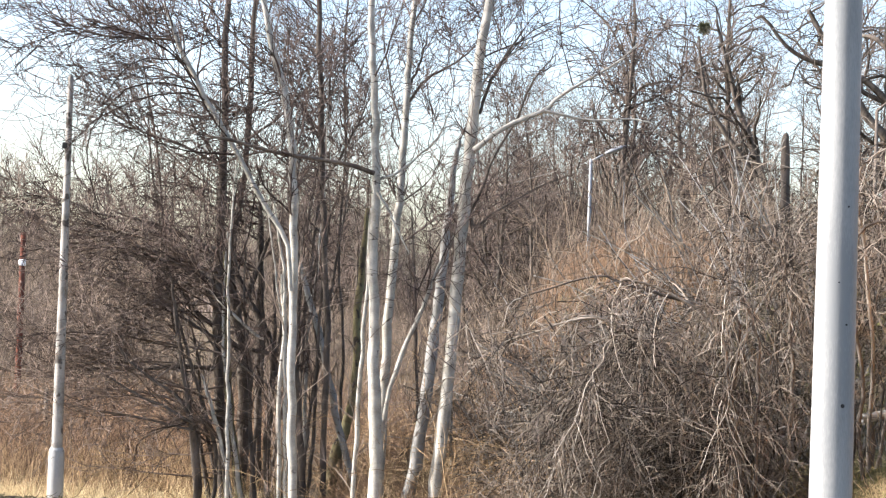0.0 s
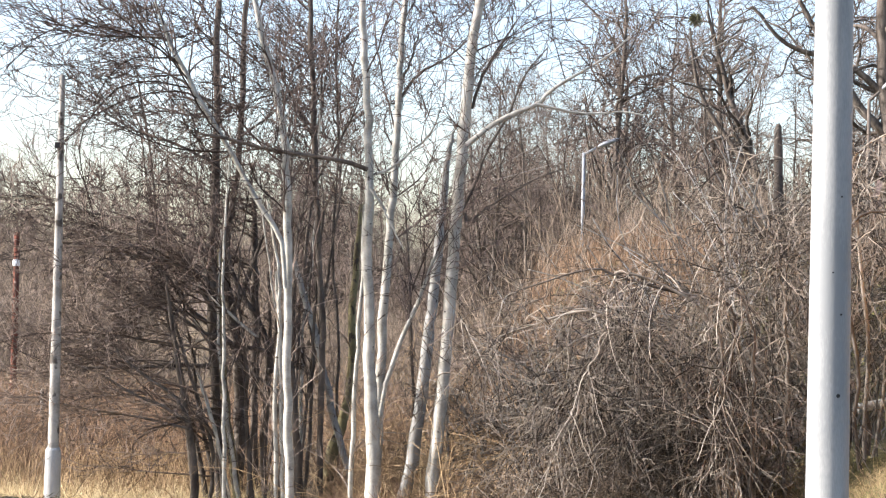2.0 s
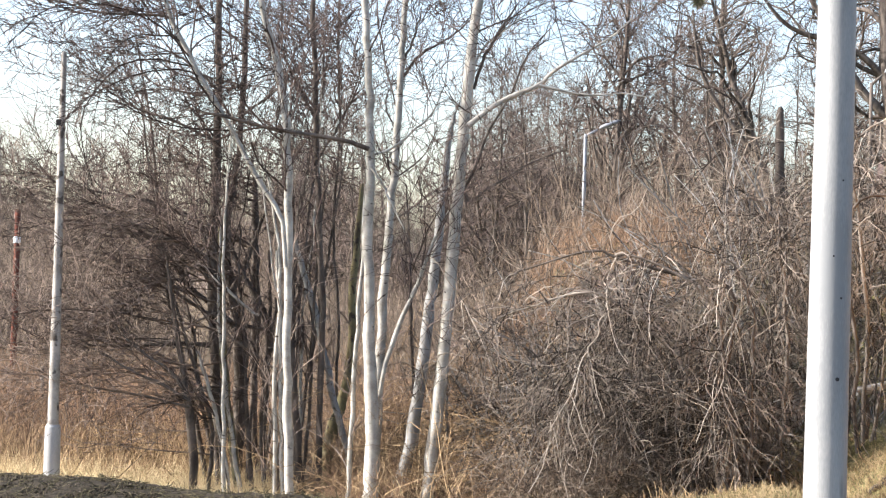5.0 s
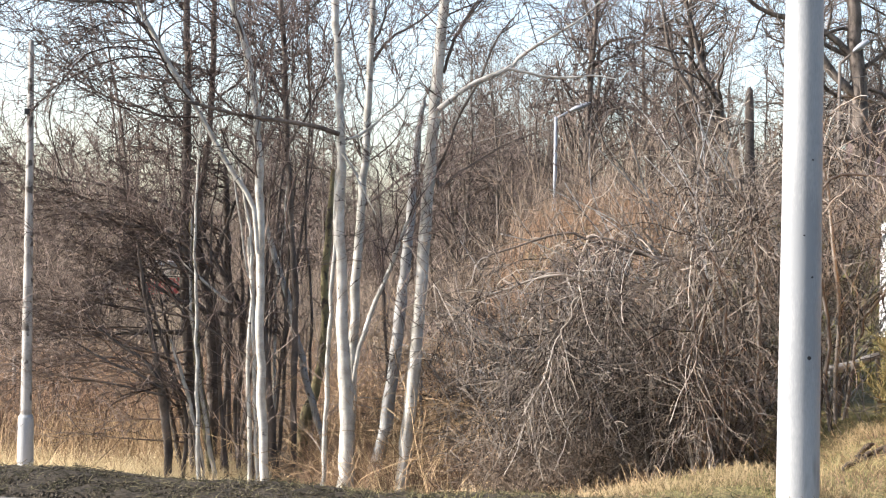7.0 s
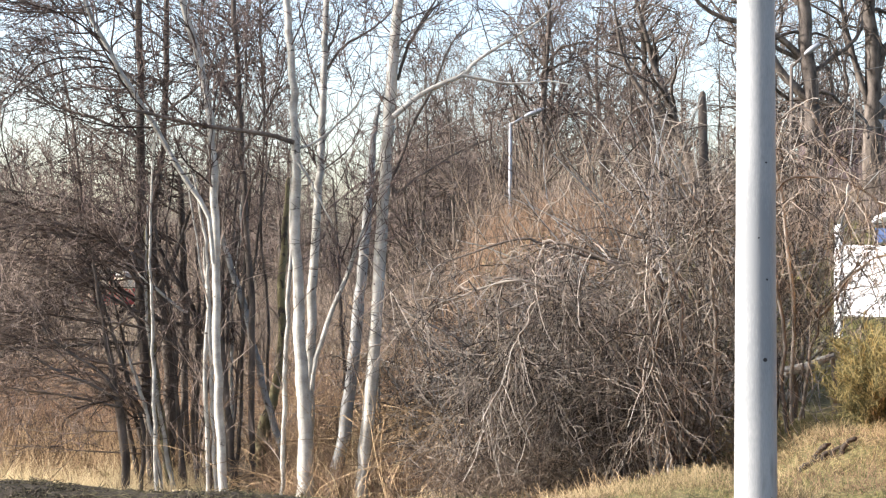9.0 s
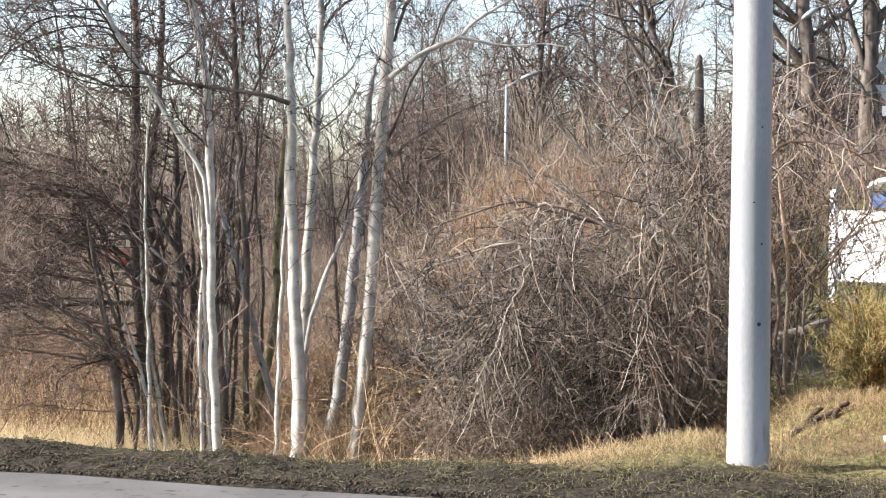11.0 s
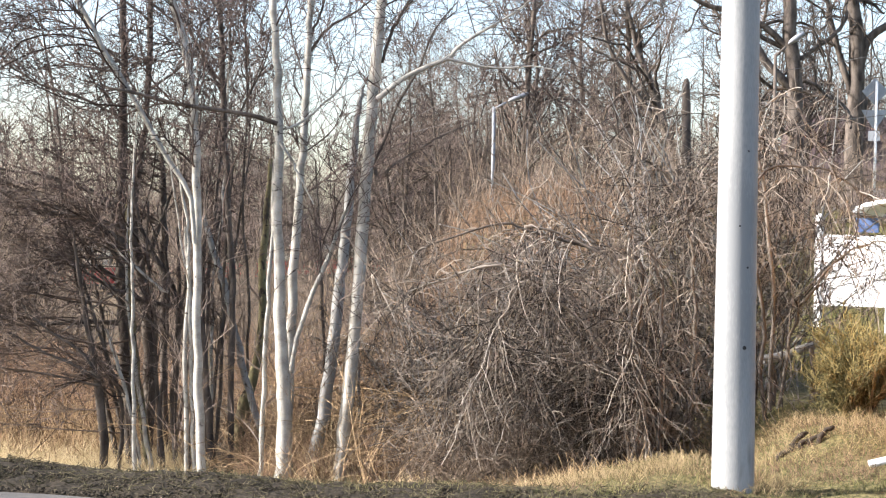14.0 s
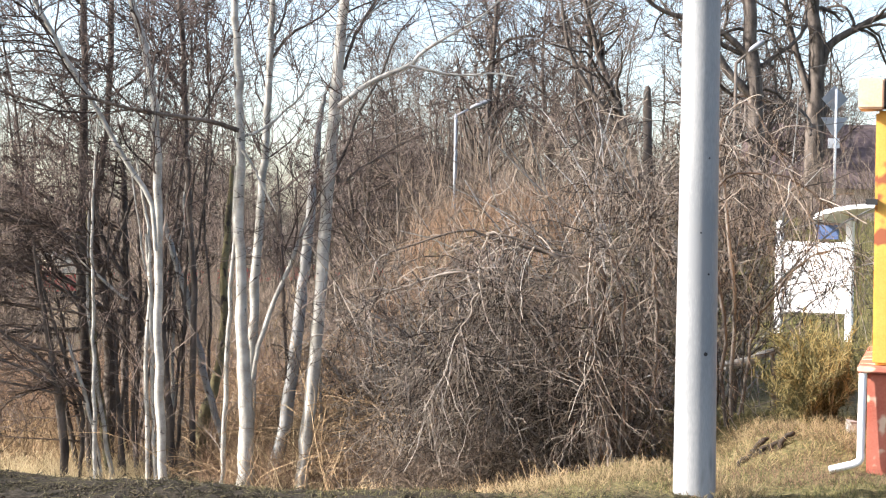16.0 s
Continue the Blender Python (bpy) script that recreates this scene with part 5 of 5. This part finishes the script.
def bus_shelter():
    e = thing("bus_shelter", "white metal shelter with white panel and low arched roof", "shelter", (7.2, 25.0, 0.0))
    e.rotation_euler[2] = radians(-34)
    for x in (-0.53, 0.58):
        part("post", boxed(x - 0.055, x + 0.055, -0.05, 0.05, -0.1, 2.1, bevel=0.01), WHITE, e)
    part("post", boxed(2.4, 2.5, -0.05, 0.05, -0.1, 2.1, bevel=0.01), WHITE, e)
    part("side_panel", boxed(-0.47, 0.52, -0.02, 0.02, 0.69, 1.78), WHITE, e, "plain white panel")
    part("rail", boxed(0.64, 2.4, -0.03, 0.03, 0.0, 0.07), WHITE, e)
    part("notice", boxed(0.05, 0.40, -0.02, 0.02, 1.82, 2.04), BLUE, e, "blue panel")
    bm = bmesh.new()
    prev = None
    for i in range(13):
        a = math.pi * i / 12
        x, z = 1.4 - 1.25 * math.cos(a), 2.08 + 0.22 * math.sin(a)
        cur = [bm.verts.new((x, yy, zz)) for yy, zz in ((-0.5, z), (1.0, z), (1.0, z + 0.06), (-0.5, z + 0.06))]
        if prev:
            for j in range(4):
                bm.faces.new((prev[j], cur[j], cur[(j + 1) % 4], prev[(j + 1) % 4]))
        prev = cur
    part("roof", bm, WHITE, e, "white arched roof")


def small_house():
    e = thing("small_house", "small yellow-painted hut with a peeling red plinth and orange eaves", "house", (3.72, 11.5, 0.0))
    e.rotation_euler[2] = radians(-19.5)
    part("plinth", boxed(0.0, 2.6, 0.0, 2.6, -0.2, 0.76, bevel=0.015), RED_PAINT, e, "red painted plinth with pale peeled patches")
    part("ledge", boxed(-0.07, 2.66, -0.07, 2.66, 0.763, 0.81, bevel=0.01), RED_PAINT, e)
    part("wall", boxed(0.03, 2.57, 0.03, 2.57, 0.813, 2.62, bevel=0.02), YELLOW, e, "yellow painted wall, stained")
    part("fascia", boxed(-0.09, 0.085, -0.1, 0.16, 2.623, 2.84, bevel=0.012), ORANGE, e, "orange eaves board")
    part("fascia", boxed(0.105, 2.7, -0.1, 2.6, 2.623, 2.85, bevel=0.012), ORANGE, e)
    part("joint", boxed(0.083, 0.108, -0.085, 0.2, 2.64, 2.835), DARK, e)
    part("roof", boxed(0.12, 2.67, -0.07, 2.58, 2.853, 2.865), ROOF, e, "thin flat roof sheet")
    p = smooth_line([(-0.03, -0.06, 0.76, 0.027), (-0.033, -0.07, 0.5, 0.027), (-0.036, -0.08, 0.22, 0.027), (-0.04, -0.09, 0.155, 0.027), (-0.075, -0.095, 0.125, 0.027), (-0.16, -0.11, 0.10, 0.027), (-0.25, -0.12, 0.075, 0.027)], 24)
    part("downpipe", tubes(p[None, :, :3], p[None, :, 3], 10), WHITE, e, "pale plastic downpipe")
    part("bracket", boxed(-0.03, 0.05, -0.03, 0.035, 1.95, 1.99), DARK, e)


def far_house():
    e = thing("house", "low house with a mauve-brown tiled roof behind the trees", "house", (20.5, 62.0, float(ground_z(20.5, 62.0))))
    part("wall", boxed(-4.0, 5.0, 0.0, 6.0, -0.3, 3.0), PLASTER, e)
    bm = bmesh.new()
    q = [[bm.verts.new((x, y, z)) for y, z in ((-0.5, 2.9), (3.0, 5.6), (6.5, 2.9))] for x in (-4.4, 5.4)]
    bm.faces.new((q[0][0], q[1][0], q[1][1], q[0][1]))
    bm.faces.new((q[0][1], q[1][1], q[1][2], q[0][2]))
    bm.faces.new((q[0][0], q[0][1], q[0][2]))
    bm.faces.new((q[1][2], q[1][1], q[1][0]))
    bm.faces.new((q[0][2], q[1][2], q[1][0], q[0][0]))
    part("roof", bm, ROOF, e)


def thuja():
    e = thing("golden_conifer", "small bushy golden-green conifer by the bank", "shrub", (3.92, 13.5, 0.08))
    n = 110
    start = np.stack([rng.normal(0, 0.12, n), rng.normal(0, 0.12, n), rng.uniform(0, 0.35, n)], 1)
    d = unit(np.stack([rng.normal(0, 0.32, n), rng.normal(0, 0.32, n), np.ones(n)], 1))
    p, r = shoots(start, d, rng.uniform(0.25, 0.72, n), np.full(n, 0.005), 0.02, 0.1, 6, 0.003)
    tagged(part("branchwork", tubes(p, r, 4), BARK_MOSS, e), kind="stuff")
    p1, r1 = sprouts(p, r, 3000, (0.06, 0.18), (0.1, 1), 0.6, 0.6, (0, 0, 0.4), 0.06, 0.15, 4, 0.8, 0.005, 0.004)
    p2, r2 = sprouts(p1, r1, 6500, (0.02, 0.06), (0.1, 1), 0.5, 0.8, (0, 0, 0.0), 0.08, 0.16, 3, 0.9, 0.0045, 0.0035)
    tagged(part("foliage", join(tubes(p1, r1), tubes(p2, r2)), THUJA, e), kind="stuff")


def old_roots():
    """A rotten root plate in the bank: thick stubs leaning the same way."""
    for i in range(8):
        x, y = 3.04 + 0.04 * i + rng.normal(0, 0.012), rng.uniform(12.4, 12.55)
        z = float(ground_z(x, y))
        dx, dz = rng.uniform(0.08, 0.16), rng.uniform(0.05, 0.12)
        r = rng.uniform(0.018, 0.03)
        q = smooth_line([(x, y, z - 0.05, r * 1.2), (x + dx * 0.3 + rng.normal(0, 0.015), y + 0.03, z + dz * 0.5, r), (x + dx * 0.8, y + 0.05, z + dz, r * 0.8), (x + dx, y + 0.05, z + dz * 1.02, r * 0.3)], 12, 0.006)
        ob = thing("stump_root", "dark rotten root stub in the grassy bank", "root", (x, y, z), "old roots")
        part("root", tubes(q[None, :, :3] - np.array([x, y, z]), q[None, :, 3], 8), ROOT, ob)


def fallen_log():
    z = float(ground_z(3.6, 14.7))
    e = thing("fallen_log", "log lying across the brush behind the bush, its sunlit top put into a grey colour", "log", (3.42, 14.6, z))
    q = smooth_line([(0.0, 0.0, 0.42, 0.042), (0.22, 0.05, 0.46, 0.04), (0.45, 0.1, 0.54, 0.034), (0.55, 0.12, 0.57, 0.02)], 14, 0.006)
    # Grey bark stands in for sunlight along the top of a dark log.
    part("trunk", tubes(q[None, :, :3], q[None, :, 3], 9), BARK_GREY, e)
    for x, h in ((0.08, 0.43), (0.44, 0.53)):
        part("branch", tubes(np.array([[(x, 0.02, -0.1), (x + 0.03, 0.03, h * 0.5), (x, 0.05, h)]]), np.array([[0.03, 0.027, 0.022]]), 7), BARK_DARK, e)


def stone():
    e = thing("stone", "pale broken lump of concrete in the grass", "stone", (4.05, 12.8, float(ground_z(4.05, 12.8))))
    bm = boxed(-0.075, 0.075, -0.06, 0.06, -0.05, 0.10, bevel=0.02)
    for v in bm.verts:
        v.co += Vector(rng.normal(0, 0.009, 3))
    part("lump", bm, CONCRETE_DAPPLED, e)


road_sign()
bus_shelter()
small_house()
far_house()
thuja()
old_roots()
fallen_log()
stone()


# ---- the train behind the trees ----
TRACK_A, TRACK_B = Vector((-20.9, 130.0, -3.1)), Vector((-0.2, 150.0, -2.2))


def track():
    d = (TRACK_B - TRACK_A).normalized()
    side = Vector((-d.y, d.x, 0)).normalized()
    e = thing("railway_track", "ballasted railway track on a low bank", "track", (0, 0, 0), kind="structure")
    a, b = TRACK_A - d * 120, TRACK_B + d * 140
    bm = bmesh.new()
    q = [[bm.verts.new(p + side * s + Vector((0, 0, z))) for s, z in ((-6, -4.0), (-1.8, -0.2), (1.8, -0.2), (6, -4.0))] for p in (a, b)]
    for i in range(3):
        bm.faces.new((q[0][i], q[1][i], q[1][i + 1], q[0][i + 1]))
    part("ballast", bm, SOIL, e)
    for s in (-0.75, 0.75):
        bm = bmesh.new()
        q = [[bm.verts.new(p + side * (s + ds) + Vector((0, 0, z))) for ds, z in ((-0.04, -0.2), (-0.04, 0), (0.04, 0), (0.04, -0.2))] for p in (a, b)]
        for i in range(3):
            bm.faces.new((q[0][i], q[1][i], q[1][i + 1], q[0][i + 1]))
        part("rail", bm, RUST, e)


def carriage(name, label, length, high):
    """Its front is at x = 0; it stretches back along -x."""
    e = thing(name, label, "train", (0, 0, 0), "train")
    w = 1.4
    part("underframe", boxed(-length + 0.4, -0.4, -w + 0.1, w - 0.1, 0.55, 0.95), DARK, e)
    part("body", boxed(-length + 0.1, -0.1, -w, w, 0.96, 2.2, bevel=0.1), TRAIN_RED, e, "red lower side")
    part("upper_body", boxed(-length + 0.12, -0.6, -w + 0.02, w - 0.02, 2.203, high, bevel=0.1), TRAIN_CREAM, e, "cream window band")
    part("front", boxed(-0.597, -0.12, -w, w, 2.203, high, bevel=0.12), TRAIN_RED, e)
    bm = boxed(-length + 0.15, -0.3, -w + 0.1, w - 0.1, high + 0.003, high + 0.4, bevel=0.18)
    part("roof", bm, TRAIN_ROOF, e)
    for i in range(int((length - 2.5) / 1.7)):
        x = -1.6 - i * 1.7
        part("window", boxed(x - 1.1, x, -w - 0.01, -w + 0.05, 2.42, high - 0.2), GLASS, e)
    for x in (-2.2, -length + 2.2):
        for dx in (-0.9, 0.9):
            bm = rod((0, -0.9, 0), (0, 0.9, 0), 0.07, 0.07, 10)
            for s in (-0.75, 0.75):
                bmesh.ops.create_cone(bm, cap_ends=True, segments=18, radius1=0.46, radius2=0.46, depth=0.12, matrix=Matrix.Translation((0, s, 0)) @ Matrix.Rotation(math.pi / 2, 4, "X"))
            part("wheelset", bm, DARK, e, "dark steel wheels on one axle").location = (x + dx, 0, 0.46)
    return e


track()
TRAIN = [(carriage("railcar", "red railcar with a cream window band and grey roof", 11.0, 3.05), 0.0),
         (carriage("railcar", "taller red and cream railcar coach", 14.0, 3.45), 11.5)]
TRAIN += [(copy_thing(TRAIN[1][0], pose(0, 0, 0)), 26.0), (copy_thing(TRAIN[1][0], pose(0, 0, 0)), 40.5)]


def motions():
    d = TRACK_B - TRACK_A
    span = d.length
    way = d.normalized()
    yaw, tilt = math.degrees(math.atan2(d.y, d.x)), -math.degrees(math.asin(way.z))
    for ob, back in TRAIN:
        rows = []
        for t in range(0, 17):
            q = TRACK_A + way * (span * (t - 6.7) * 0.139 - back)
            rows.append((t, pose(q.x, q.y, q.z, 0, tilt, yaw)))
        walk(ob, rows)
        for w in ob.children:
            if w.name.startswith("wheelset"):
                x, y, z = w.location
                walk(w, [(k / 7.5, pose(x, y, z, 0, math.degrees(span * 0.139 * k / 7.5 / 0.46), 0)) for k in range(121)])


motions()
